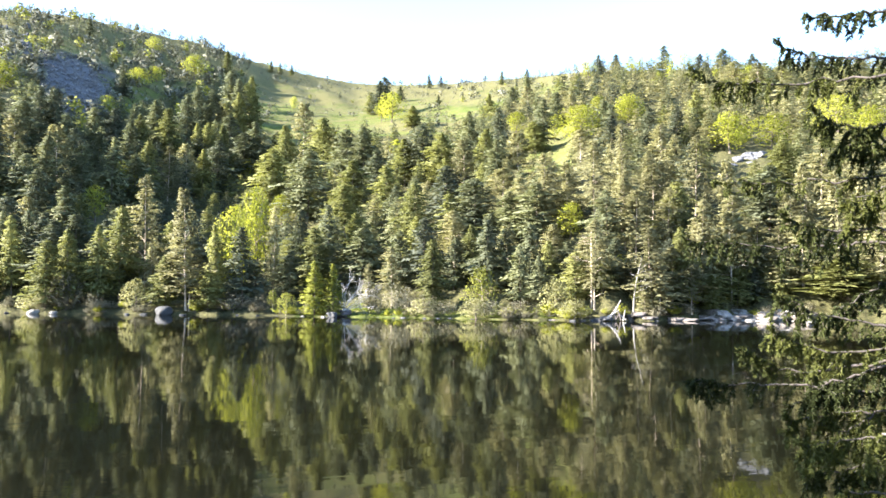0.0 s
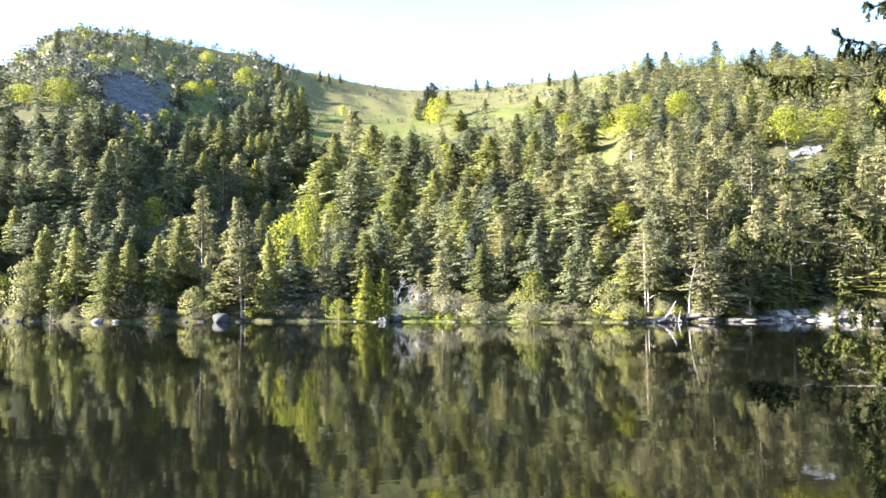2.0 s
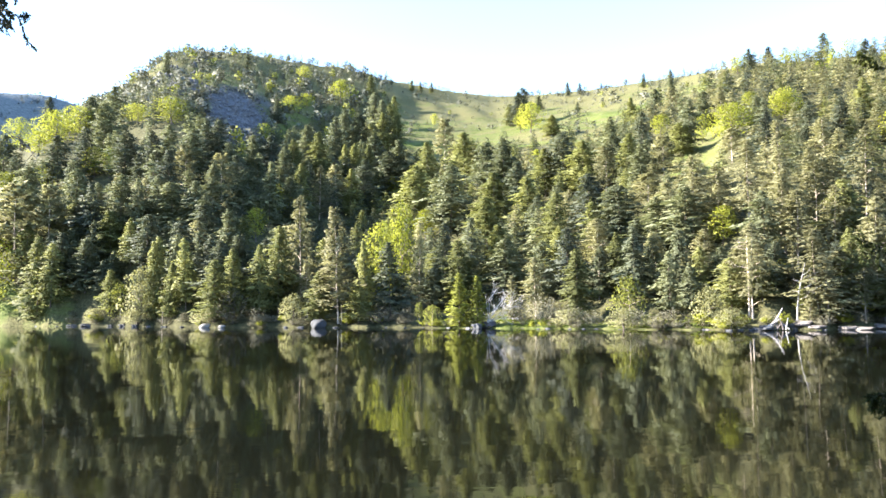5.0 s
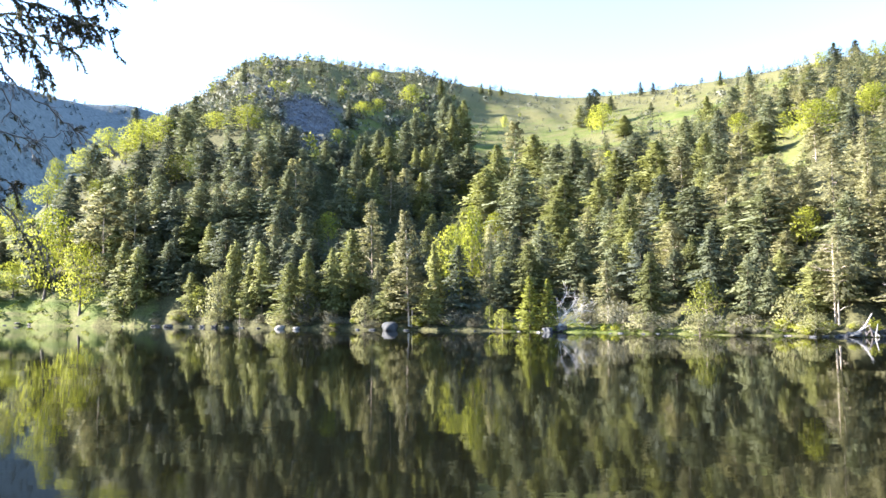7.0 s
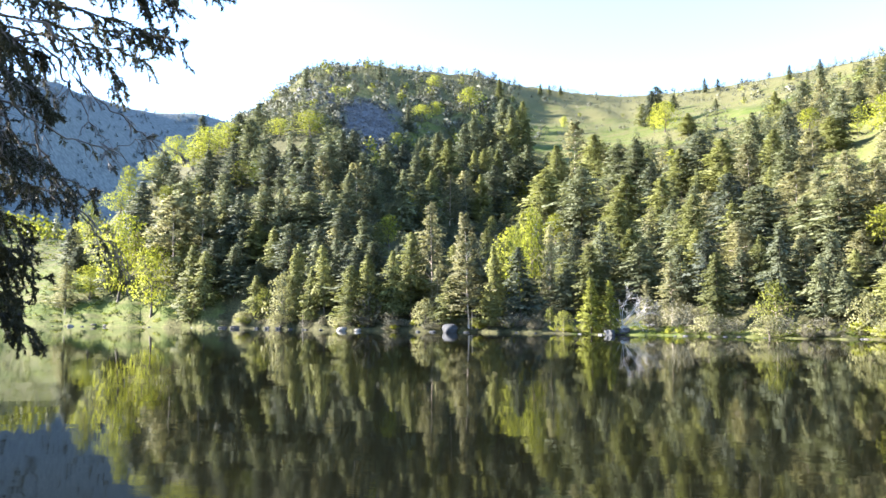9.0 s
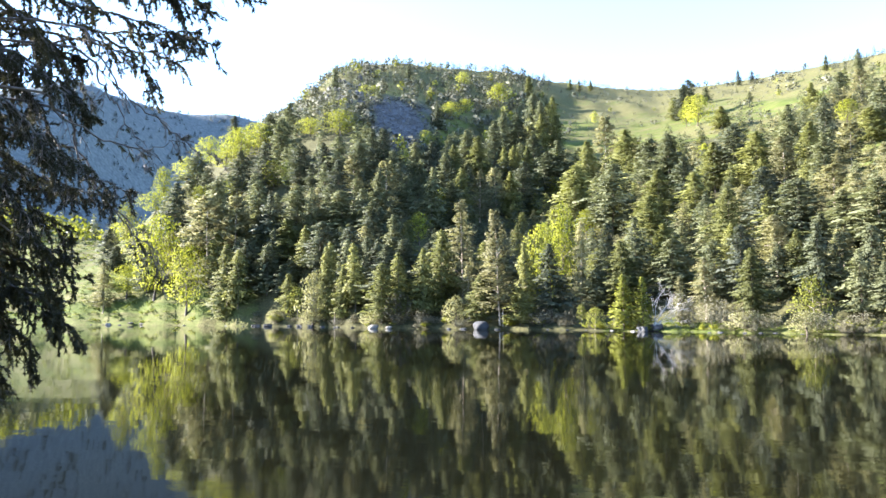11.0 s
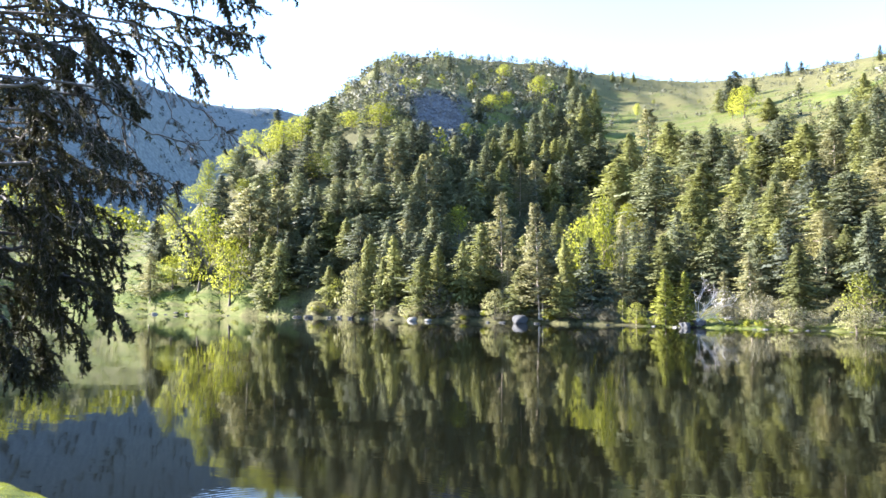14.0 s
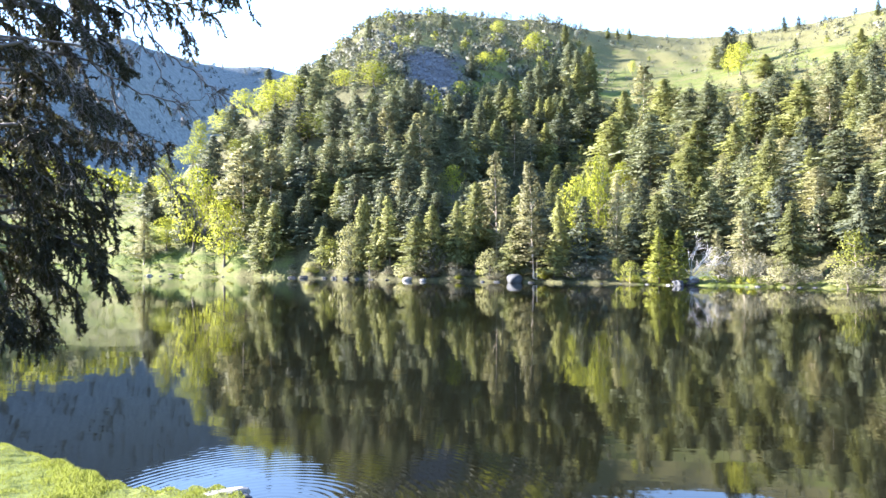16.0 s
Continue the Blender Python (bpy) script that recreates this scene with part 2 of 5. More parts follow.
def water_material():
    def build(n, l, p):
        v = place_of(n)
        p.inputs["Base Color"].default_value = (*WATER_DARK, 1)
        p.inputs["Roughness"].default_value = 0.026
        p.inputs["IOR"].default_value = 1.333
        stretch = n.new("ShaderNodeMapping")
        stretch.inputs["Scale"].default_value = (0.22, 0.9, 1)
        l.new(v, stretch.inputs["Vector"])
        a = tex_noise(n, l, 1.1, 3, stretch.outputs[0])
        b = tex_noise(n, l, 0.16, 2, v)
        # a patch of small ripples off the tip of the near bank
        off = n.new("ShaderNodeMapping")
        off.inputs["Location"].default_value = (5.0, -11.8, 0)
        l.new(v, off.inputs["Vector"])
        waves = n.new("ShaderNodeTexWave")
        waves.wave_type, waves.rings_direction = "RINGS", "Z"
        waves.inputs["Scale"].default_value, waves.inputs["Distortion"].default_value = 1.7, 2.4
        waves.inputs["Detail"].default_value, waves.inputs["Detail Scale"].default_value = 2, 0.6
        l.new(off.outputs[0], waves.inputs["Vector"])
        far = n.new("ShaderNodeVectorMath")
        far.operation = "LENGTH"
        l.new(off.outputs[0], far.inputs[0])
        fade = calc(n, l, "MAXIMUM", calc(n, l, "SUBTRACT", 1.0, calc(n, l, "MULTIPLY", far.outputs["Value"], 0.13)), 0.0)
        ripple = calc(n, l, "MULTIPLY", waves.outputs["Fac"], calc(n, l, "MULTIPLY", fade, 0.055))
        relief(n, l, p, calc(n, l, "ADD", ripple, calc(n, l, "ADD", calc(n, l, "MULTIPLY", a, 0.25), calc(n, l, "MULTIPLY", b, 0.8))), 0.06, 0.25)
    return material("lake_water", build)


GROUND, WATER = ground_material(), water_material()


# ---- building blocks ----
def mesh_of(name, verts, faces, mats, which=None, shade=False, normals=None, tone=None):
    me = bpy.data.meshes.new(name)
    verts, faces = np.asarray(verts, np.float32), np.asarray(faces, np.int32)
    k = faces.shape[1]
    me.vertices.add(len(verts))
    me.vertices.foreach_set("co", verts.ravel())
    me.loops.add(faces.size)
    me.loops.foreach_set("vertex_index", faces.ravel())
    me.polygons.add(len(faces))
    me.polygons.foreach_set("loop_start", np.arange(len(faces), dtype=np.int32) * k)
    for m in mats:
        me.materials.append(m)
    if which is not None:
        me.polygons.foreach_set("material_index", np.asarray(which, np.int32))
    me.polygons.foreach_set("use_smooth", np.full(len(faces), shade))
    if tone is not None:
        me.attributes.new("tone", "FLOAT", "POINT").data.foreach_set("value", np.asarray(tone, np.float32))
    me.update(calc_edges=True)
    if normals is not None:
        me.polygons.foreach_set("use_smooth", np.full(len(faces), True))
        me.normals_split_custom_set_from_vertices(normals.tolist())
    return me


def rounded(form, asp, centre=None, up=0.4):
    """Turns the sprays of a crown outwards and gives them the crown's rounded shading: vertices, faces, normals."""
    v, f = form
    geo = np.cross(v[f[:, 1]] - v[f[:, 0]], v[f[:, 2]] - v[f[:, 0]])
    geo /= np.linalg.norm(geo, axis=1)[:, None] + 1e-12
    mid = v[f].mean(axis=1)
    out = mid * [[1, 1, 0]] if centre is None else mid - [[0, 0, centre]]
    out = unit(out) + [[0, 0, up]]
    back = (geo * out).sum(axis=1) < 0
    f = np.where(back[:, None], f[:, ::-1], f)
    geo = np.where(back[:, None], -geo, geo)
    nrm = unit(unit(out) + 0.4 * geo)
    full = np.zeros_like(v)
    full[f.ravel()] = np.repeat(nrm, f.shape[1], axis=0)
    return v, f, full


def part(name, me, parent, label=""):
    ob = new(name, me)
    ob.parent = parent
    return tagged(ob, label)


def tube(points, radii, sides=6):
    """A tapered, bent round limb through the points: vertices and four-sided faces."""
    pts = np.asarray(points, float)
    d = np.gradient(pts, axis=0)
    d /= np.linalg.norm(d, axis=1)[:, None] + 1e-9
    ref = np.where(np.abs(d[:, 2:3]) > 0.9, [[1.0, 0, 0]], [[0, 0, 1.0]])
    a = np.cross(d, ref)
    a /= np.linalg.norm(a, axis=1)[:, None] + 1e-9
    b = np.cross(d, a)
    th = np.arange(sides) * 2 * math.pi / sides
    ring = a[:, None] * np.cos(th)[None, :, None] + b[:, None] * np.sin(th)[None, :, None]
    v = (pts[:, None] + ring * np.asarray(radii, float)[:, None, None]).reshape(-1, 3)
    f = []
    for i in range(len(pts) - 1):
        for j in range(sides):
            k = (j + 1) % sides
            f.append((i * sides + j, i * sides + k, (i + 1) * sides + k, (i + 1) * sides + j))
    return v, np.array(f)


def joined(pieces):
    """Several (vertices, faces) put together."""
    vs, fs, n = [], [], 0
    for v, f in pieces:
        vs.append(v)
        fs.append(np.asarray(f) + n)
        n += len(v)
    return np.concatenate(vs), np.concatenate(fs)


def kites(centre, out, side, length, width, fold=0.25):
    """Folded kite-shaped sprays: from centre along out, side to side, sagging at the edges."""
    n = len(centre)
    up = np.cross(side, out)
    tip = centre + out * length[:, None]
    mid = centre + out * (length * 0.45)[:, None]
    drop = up * (width * fold)[:, None]
    v = np.stack([centre, mid + side * width[:, None] - drop, tip, mid - side * width[:, None] - drop], 1).reshape(-1, 3)
    f = np.arange(n * 4).reshape(n, 4)
    return v, f


def unit(v):
    return v / (np.linalg.norm(v, axis=1)[:, None] + 1e-9)


def blades(centre, out, side, length, width):
    """Narrow pointed sprays of needles: from centre along out, side to side."""
    n = len(centre)
    w = side * width[:, None]
    v = np.stack([centre - w, centre + w, centre + out * length[:, None]], 1).reshape(-1, 3)
    return v, np.arange(n * 3).reshape(n, 3)


def conifer_crown(seed, whorls, per, sprays, base=0.06, ragged=0.25, droop=0.35, power=0.62, broad=0.3, asp=0.42, size=1.3, start=0.2, fill=150, bald=0.0):
    """A fir's crown for a tree 1 m high and 1 m wide: whorls of drooping boughs, each a row of sprays, round a mass of hanging twigs."""
    g = np.random.RandomState(seed)
    zf = base + (1 - base) * (np.arange(whorls) / whorls) ** 0.92
    rows = np.repeat(zf, per)
    n = len(rows)
    z = rows + g.uniform(-0.5, 0.5, n) / whorls
    t = np.clip((1 - z) / (1 - base), 0, 1)
    lobes = 1 + ragged * np.sin(z * 21 + seed) * 0.5

    def reach_at(t):
        return 0.5 * (t ** power * 0.97 + 0.02) * asp * np.where(t > 0.85, 1 - (t - 0.85) * 2.2, 1)

    length = reach_at(t) * g.uniform(1 - 1.3 * ragged, 1 + ragged * 0.7, n) * lobes
    phi = g.uniform(0, 2 * math.pi, n)
    length = np.where((np.minimum(phi, 2 * math.pi - phi) < bald) & (z > base + 0.1) & (z < 0.85), length * 0.22, length)
    out0 = np.stack([np.cos(phi), np.sin(phi), np.zeros(n)], 1)
    vs = []
    for s in range(sprays):
        q = start + (0.97 - start) * (s + 0.5) / sprays
        sag = (0.30 * q - droop * q * q) * length
        c = out0 * (length * q)[:, None] + np.stack([np.zeros(n), np.zeros(n), z + sag], 1) + g.normal(0, 0.006, (n, 3))
        tilt = g.normal(-0.12 - droop * q, 0.3, n)
        yaw = g.normal(0, 0.7, n)
        o = unit(np.stack([np.cos(phi + yaw), np.sin(phi + yaw), tilt], 1))
        roll = g.normal(0, 0.75, n)
        flat = unit(np.cross(o, np.array([[0, 0, 1.0]])))
        side = unit(flat * np.cos(roll)[:, None] + np.cross(o, flat) * np.sin(roll)[:, None])
        ln = (length / sprays * size + 0.014) * g.uniform(0.65, 1.3, n)
        vs.append(blades(c, o, side, ln, ln * broad * g.uniform(0.7, 1.15, n)))
    # the hanging twigs inside
    t = np.sqrt(g.uniform(0.004, 1, fill))
    phi = np.arange(fill) * 2.4 + g.uniform(-0.4, 0.4, fill)
    rad = reach_at(t) * np.where(np.cos(phi) > math.cos(bald), 0.1, g.uniform(0.4, 0.72, fill))
    ln = (0.022 + 0.03 * t) * g.uniform(0.7, 1.3, fill)
    o0 = np.stack([np.cos(phi), np.sin(phi), np.zeros(fill)], 1)
    c = o0 * rad[:, None] * 0.75 + np.stack([np.zeros(fill), np.zeros(fill), 1 - t * (1 - base) + 0.3 * ln], 1)
    o = unit(o0 * g.uniform(0.2, 0.7, fill)[:, None] + np.stack([np.zeros(fill), np.zeros(fill), -np.ones(fill)], 1))
    vs.append(blades(c, o, unit(np.cross(o, o0) + g.normal(0, 0.25, (fill, 3))), ln, ln * 0.2))
    g2 = np.array([[0, 0, 0.93]] * 4)
    o = unit(np.array([[0.03, 0, 1], [-0.03, 0, 1], [0, 0.03, 1], [0, -0.03, 1.0]]))
    vs.append(blades(g2, o, unit(np.cross(o, [[0.3, 1, 0]])), np.full(4, 0.07), np.full(4, 0.006)))
    v, f = joined(vs)
    v[:, :2] /= asp
    v[:, 2] = np.maximum(v[:, 2], 0.01)
    return v, f


def pine_crown(seed, plates, per, base=0.3, broad=0.5, asp=0.48):
    """A pine's crown, 1 m high and 1 m wide: uneven tiers of tufts with gaps between them."""
    g = np.random.RandomState(seed)
    vs = []
    for k in range(plates):
        zc = base + (1 - base) * (k + g.uniform(-0.3, 0.3)) / plates
        t = 1 - (zc - base) / (1 - base)
        reach = asp * 0.5 * (0.10 + 0.90 * t ** 0.62) * g.uniform(0.65, 1.08)
        if t > 0.85:
            reach *= 0.85
        phi = k * 2.4 + g.uniform(-0.4, 0.4)
        for arm in range(3):
            a = phi + arm * 2.1 + g.uniform(-0.3, 0.3)
            n = per
            q = g.uniform(0.15, 1, n) ** 0.7
            spread = g.normal(0, 0.16, n) * q
            c = np.stack([np.cos(a + spread * 1.6) * reach * q, np.sin(a + spread * 1.6) * reach * q, zc + 0.015 * q + g.normal(0, 0.011, n)], 1)
            yaw = a + g.normal(0, 1.0, n)
            o = unit(np.stack([np.cos(yaw), np.sin(yaw), g.normal(0.15, 0.3, n)], 1))
            side = unit(np.cross(o, g.normal(0, 1, (n, 3)) + [[0, 0, 1.5]]))
            ln = g.uniform(0.018, 0.044, n)
            vs.append(kites(c, o, side, ln, ln * broad, 0.3))
    v, f = joined(vs)
    v[:, :2] /= asp
    return v, f


def leaf_crown(seed, lobes, per, size, base=0.12, shape=1.0):
    """A broadleaf crown, 1 m high and 1 m wide: many leaf clumps round several uneven lobes."""
    g = np.random.RandomState(seed)
    vs = []
    for k in range(lobes):
        zc = base + 0.14 + (0.80 - base) * (k + 0.5) / lobes
        wide = math.sin(math.pi * min(0.97, ((zc - base) / (1 - base)) ** shape)) * 0.5
        a, d = k * 2.4 + g.uniform(-0.5, 0.5), wide * g.uniform(0.3, 0.75)
        rad = g.uniform(0.15, 0.23) * (0.62 + wide)
        n = per
        dirs = unit(g.normal(0, 1, (n, 3)))
        c = np.array([math.cos(a) * d, math.sin(a) * d, zc]) + dirs * (rad * g.uniform(0.55, 1.12, n) ** 0.6)[:, None] * [[1.25, 1.25, 0.8]]
        o = unit(dirs + g.normal(0, 0.6, (n, 3)) + [[0, 0, -0.15]])
        side = unit(np.cross(o, g.normal(0, 1, (n, 3))))
        ln = size * g.uniform(0.6, 1.3, n)
        vs.append(kites(c, o, side, ln, ln * 0.5, 0.2))
    v, f = joined(vs)
    v[:, 2] = np.maximum(v[:, 2], 0.02)
    return v, f


def twig_crown(seed, stems, leaves, size):
    """A bush, 1 m high and 1 m wide: stems that fan out from the foot, with twigs and small leaves."""
    g = np.random.RandomState(seed)
    vs = []
    for k in range(stems):
        a, lean = g.uniform(0, 2 * math.pi), math.sqrt(g.uniform(0, 1))
        n = leaves
        q = g.uniform(0.1, 1, n) ** 0.6
        reach, rise = 0.5 * lean * g.uniform(0.75, 1.05), math.sqrt(max(0.05, 1 - lean * lean * 0.85)) * g.uniform(0.75, 1.02)
        x = reach * q ** 0.8
        c = np.stack([np.cos(a) * x, np.sin(a) * x, rise * q], 1) + g.normal(0, 0.035, (n, 3)) * q[:, None]
        c[:, 2] = np.maximum(c[:, 2], 0.015)
        o = unit(np.stack([np.cos(a) * lean + g.normal(0, 0.4, n), np.sin(a) * lean + g.normal(0, 0.4, n), 0.8 + g.normal(0, 0.4, n)], 1))
        side = unit(np.cross(o, g.normal(0, 1, (n, 3))))
        ln = size * g.uniform(0.6, 1.5, n)
        vs.append(kites(c, o, side, ln, ln * 0.2, 0.1))
    return joined(vs)


def trunk_mesh(seed, top, radius, bend=0.01, boughs=0, bough_z=(0.3, 0.8), reach=0.3):
    """A tapered trunk, 1 m high, with a flared foot and some bare boughs."""
    g = np.random.RandomState(seed)
    z = np.linspace(0, top, 7)
    pts = np.stack([bend * np.sin(z * 5 + seed), bend * np.cos(z * 4 + seed), z - 0.02], 1)
    rad = radius * (1 - 0.88 * z / top)
    rad[0] *= 1.5
    pieces = [tube(pts, rad, 7)]
    for k in range(boughs):
        zb, a = g.uniform(*bough_z), g.uniform(0, 2 * math.pi)
        ln = reach * g.uniform(0.5, 1.0) * (1.2 - zb)
        p = [(0, 0, zb), (math.cos(a) * ln * 0.5, math.sin(a) * ln * 0.5, zb + ln * 0.22), (math.cos(a) * ln, math.sin(a) * ln, zb + ln * 0.3)]
        pieces.append(tube(p, [radius * 0.34, radius * 0.22, radius * 0.07], 4))
    return joined(pieces)


# ---- land and water ----
def build_ground():
    az = np.concatenate([np.arange(-180, -62, 6.0), np.arange(-62, 64, 0.5), np.arange(64, 180, 6.0)])
    rad = np.concatenate([[0.0, 1.2, 2.5, 4, 5.2], np.arange(6, 22, 0.45), np.arange(22, 60, 5.0), np.arange(60, 100, 4.0), np.arange(100, 245, 2.0),
                          np.arange(245, 640, 9.0), np.arange(640, 1500, 40.0), [1600, 1900, 2600, 3600, 4800]])
    A, R = np.meshgrid(az, rad, indexing="ij")
    x, y = at(A, R)
    z = height(x, y)
    v = np.stack([x, y, z], 2).reshape(-1, 3)
    n, m = len(az), len(rad)
    i, j = np.meshgrid(np.arange(n), np.arange(m - 1), indexing="ij")
    k = (i + 1) % n
    f = np.stack([i * m + j, i * m + j + 1, k * m + j + 1, k * m + j], 2).reshape(-1, 4)
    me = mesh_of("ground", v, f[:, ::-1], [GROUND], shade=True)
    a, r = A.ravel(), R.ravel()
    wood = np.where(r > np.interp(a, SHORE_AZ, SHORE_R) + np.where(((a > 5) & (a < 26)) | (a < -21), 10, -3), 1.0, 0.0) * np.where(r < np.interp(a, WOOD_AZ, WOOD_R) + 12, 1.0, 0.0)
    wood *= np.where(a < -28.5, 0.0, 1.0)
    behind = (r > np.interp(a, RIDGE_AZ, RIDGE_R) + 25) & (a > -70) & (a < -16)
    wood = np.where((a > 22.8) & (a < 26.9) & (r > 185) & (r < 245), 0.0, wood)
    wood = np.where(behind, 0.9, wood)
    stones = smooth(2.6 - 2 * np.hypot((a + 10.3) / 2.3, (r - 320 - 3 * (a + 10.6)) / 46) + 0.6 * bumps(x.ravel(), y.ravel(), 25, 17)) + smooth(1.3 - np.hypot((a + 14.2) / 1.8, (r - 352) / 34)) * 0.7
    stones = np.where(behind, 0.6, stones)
    # bare: where the ground beyond the ridge takes the painted haze colour
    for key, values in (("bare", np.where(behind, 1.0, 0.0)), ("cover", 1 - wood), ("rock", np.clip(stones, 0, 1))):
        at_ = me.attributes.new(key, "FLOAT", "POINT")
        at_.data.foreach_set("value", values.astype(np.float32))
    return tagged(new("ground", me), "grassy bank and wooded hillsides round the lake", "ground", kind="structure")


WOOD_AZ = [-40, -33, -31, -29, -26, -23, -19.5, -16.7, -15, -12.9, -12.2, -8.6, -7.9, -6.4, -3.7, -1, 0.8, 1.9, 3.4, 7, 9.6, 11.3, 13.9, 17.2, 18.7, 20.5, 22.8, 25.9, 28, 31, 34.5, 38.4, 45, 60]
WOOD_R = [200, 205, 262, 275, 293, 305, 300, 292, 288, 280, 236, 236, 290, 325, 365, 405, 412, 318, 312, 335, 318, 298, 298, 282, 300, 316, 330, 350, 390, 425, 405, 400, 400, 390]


def in_scree(az, r, grow=1.0):
    return np.hypot((az + 10.3) / 2.3, (r - 320 - 3 * (az + 10.6)) / 46) < grow


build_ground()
lake_v = [(-260, -60, 0), (260, -60, 0), (260, 300, 0), (-260, 300, 0)]
tagged(new("water", mesh_of("water", lake_v, [(0, 1, 2, 3)], [WATER])), "still dark lake mirroring the wooded hills", "lake", kind="structure")

# ---- kinds of trees: a trunk and a crown, 1 m high and 1 m wide, then set out along the shore and the hill ----
KINDS = {
    "fir": ("fir_tree", [(trunk_mesh(s, 0.97, 0.016), conifer_crown(s, 34, 12, 8, 0.05 + 0.02 * s, 0.28 + 0.05 * s, power=(0.62, 0.48, 0.78, 0.54, 0.68)[s - 1]), BARK, FIR) for s in range(1, 6)],
            "dark green fir tree with drooping boughs", "tree", "firs along the far shore"),
    "shore_fir": ("fir_tree", [(trunk_mesh(s + 5, 0.97, 0.015), conifer_crown(s + 8, 36, 12, 9, 0.04 + 0.02 * s, 0.26 + 0.05 * s, power=(0.7, 0.5, 0.8, 0.58)[s - 1]), BARK, SUNLIT_FIR) for s in range(1, 5)],
                  "fir tree with drooping boughs, olive green as if sunlit", "tree", "firs along the far shore"),
    "pale_fir": ("fir_tree", [(trunk_mesh(s + 15, 0.97, 0.015, 0.008, 12, (0.08, 0.7), 0.3), conifer_crown(s + 18, 24, 12, 10, 0.08 + 0.05 * s, 0.4, 0.3, 0.66, start=0.3, size=1.05, fill=150, bald=0.9 if s > 1 else 0), PALE_BARK, PINE) for s in range(1, 5)],
                 "pale grey-green fir with ragged layered boughs and a light trunk", "tree", "pale firs on the hillside"),
    "pine": ("pine_tree", [(trunk_mesh(s + 10, 0.96, 0.014, 0.012, 8, (0.1, 0.7), 0.3), pine_crown(s + 20, 22, 32, 0.14 + 0.05 * s, 0.34), PALE_BARK, PINE) for s in range(1, 5)],
             "grey-green pine tree with a pale trunk and layered boughs", "tree", "pines along the far shore"),
    "young_fir": ("young_fir", [(trunk_mesh(s + 30, 0.95, 0.02), conifer_crown(s + 31, 26, 13, 6, 0.02, 0.22, 0.1, 0.8), BARK, YOUNG) for s in range(1, 3)],
                  "bright yellow-green young fir standing at the water's edge", "tree", "young firs by the water"),
    "young_pine": ("young_pine", [(trunk_mesh(s + 40, 0.95, 0.02), conifer_crown(s + 41, 22, 9, 5, 0.04, 0.3, 0.05, 0.7), BARK, PINE) for s in range(1, 3)],
                   "grey-green young pine among bushes on the shore", "tree", "young pines by the water"),
    "beech": ("beech_tree", [(trunk_mesh(s + 50, 0.8, 0.022, 0.02, 9, (0.2, 0.6), 0.45), leaf_crown(s + 50, 18, 115, 0.031, 0.08), BARK, BEECH) for s in range(1, 5)],
              "beech tree in fresh yellow-green spring leaf", "tree", "beeches on the hillside"),
    "birch": ("birch_tree", [(trunk_mesh(s + 60, 0.92, 0.012, 0.015, 10, (0.15, 0.7), 0.35), leaf_crown(s + 60, 14, 60, 0.04, 0.12, 0.6), PALE_BARK, BIRCH) for s in range(1, 3)],
              "slender young birch with light green leaves", "tree", "birches by the water"),
    "willow": ("willow_tree", [(trunk_mesh(s + 70, 0.7, 0.03, 0.03, 8, (0.1, 0.5), 0.5), leaf_crown(s + 70, 16, 80, 0.045, 0.02, 0.75), BARK, WILLOW) for s in range(1, 3)],
               "pale silvery green willow leaning over the shore", "tree", "willows by the water"),
    "bush": ("bush", [(trunk_mesh(s + 80, 0.4, 0.008, 0.03, 10, (0.05, 0.3), 0.6), twig_crown(s + 80, 40, 26, 0.052), BARK, TWIGS) for s in range(1, 4)],
             "grey-brown twiggy willow bush at the water's edge", "bush", "bushes along the shore"),
    "broom": ("broom_bush", [(trunk_mesh(s + 90, 0.3, 0.02, 0.03, 6, (0.05, 0.25), 0.6), twig_crown(s + 90, 36, 22, 0.10), BARK, BROOM) for s in range(1, 3)],
              "low yellow-green bush on the shore", "bush", "yellow bushes on the shore"),
}
STOCK, COUNT, PLANTED, OPEN = {}, {}, [], [(39.0, 196, 2.2)]
rng = np.random.RandomState(7)


def make_kind(kind, i):
    name, forms, label, category, group = KINDS[kind]
    stem, crown, bark, leaf = forms[i]
    ob = tagged(new(name), label, category, group)
    part("trunk", mesh_of("trunk", *stem, [bark], shade=True), ob)
    v, f, nrm = rounded(crown, 0.45, None if "fir" in kind or "pine" in kind else 0.3)
    part("crown" if category == "tree" else "foliage", mesh_of("crown", v, f, [leaf], normals=unit(nrm * ([[0.9, 0.9, 1]] if "fir" in kind or "pine" in kind else [[1, 1, 1]]))), ob)
    return ob


def plant(kind, az, off, h, w, label=""):
    """One tree: bearing, metres behind the waterline, height and width."""
    r = np.interp(az, SHORE_AZ, SHORE_R) + 1.2 * math.sin(az * 2.3) + 0.6 * math.sin(az * 5.1 + 1) + off
    x, y = at(az, r)
    if kind == "beech" and off > 12:
        OPEN.append((az, r, math.degrees(0.5 * w / r)))
    return plant_at(kind, x, y, h, w, label)


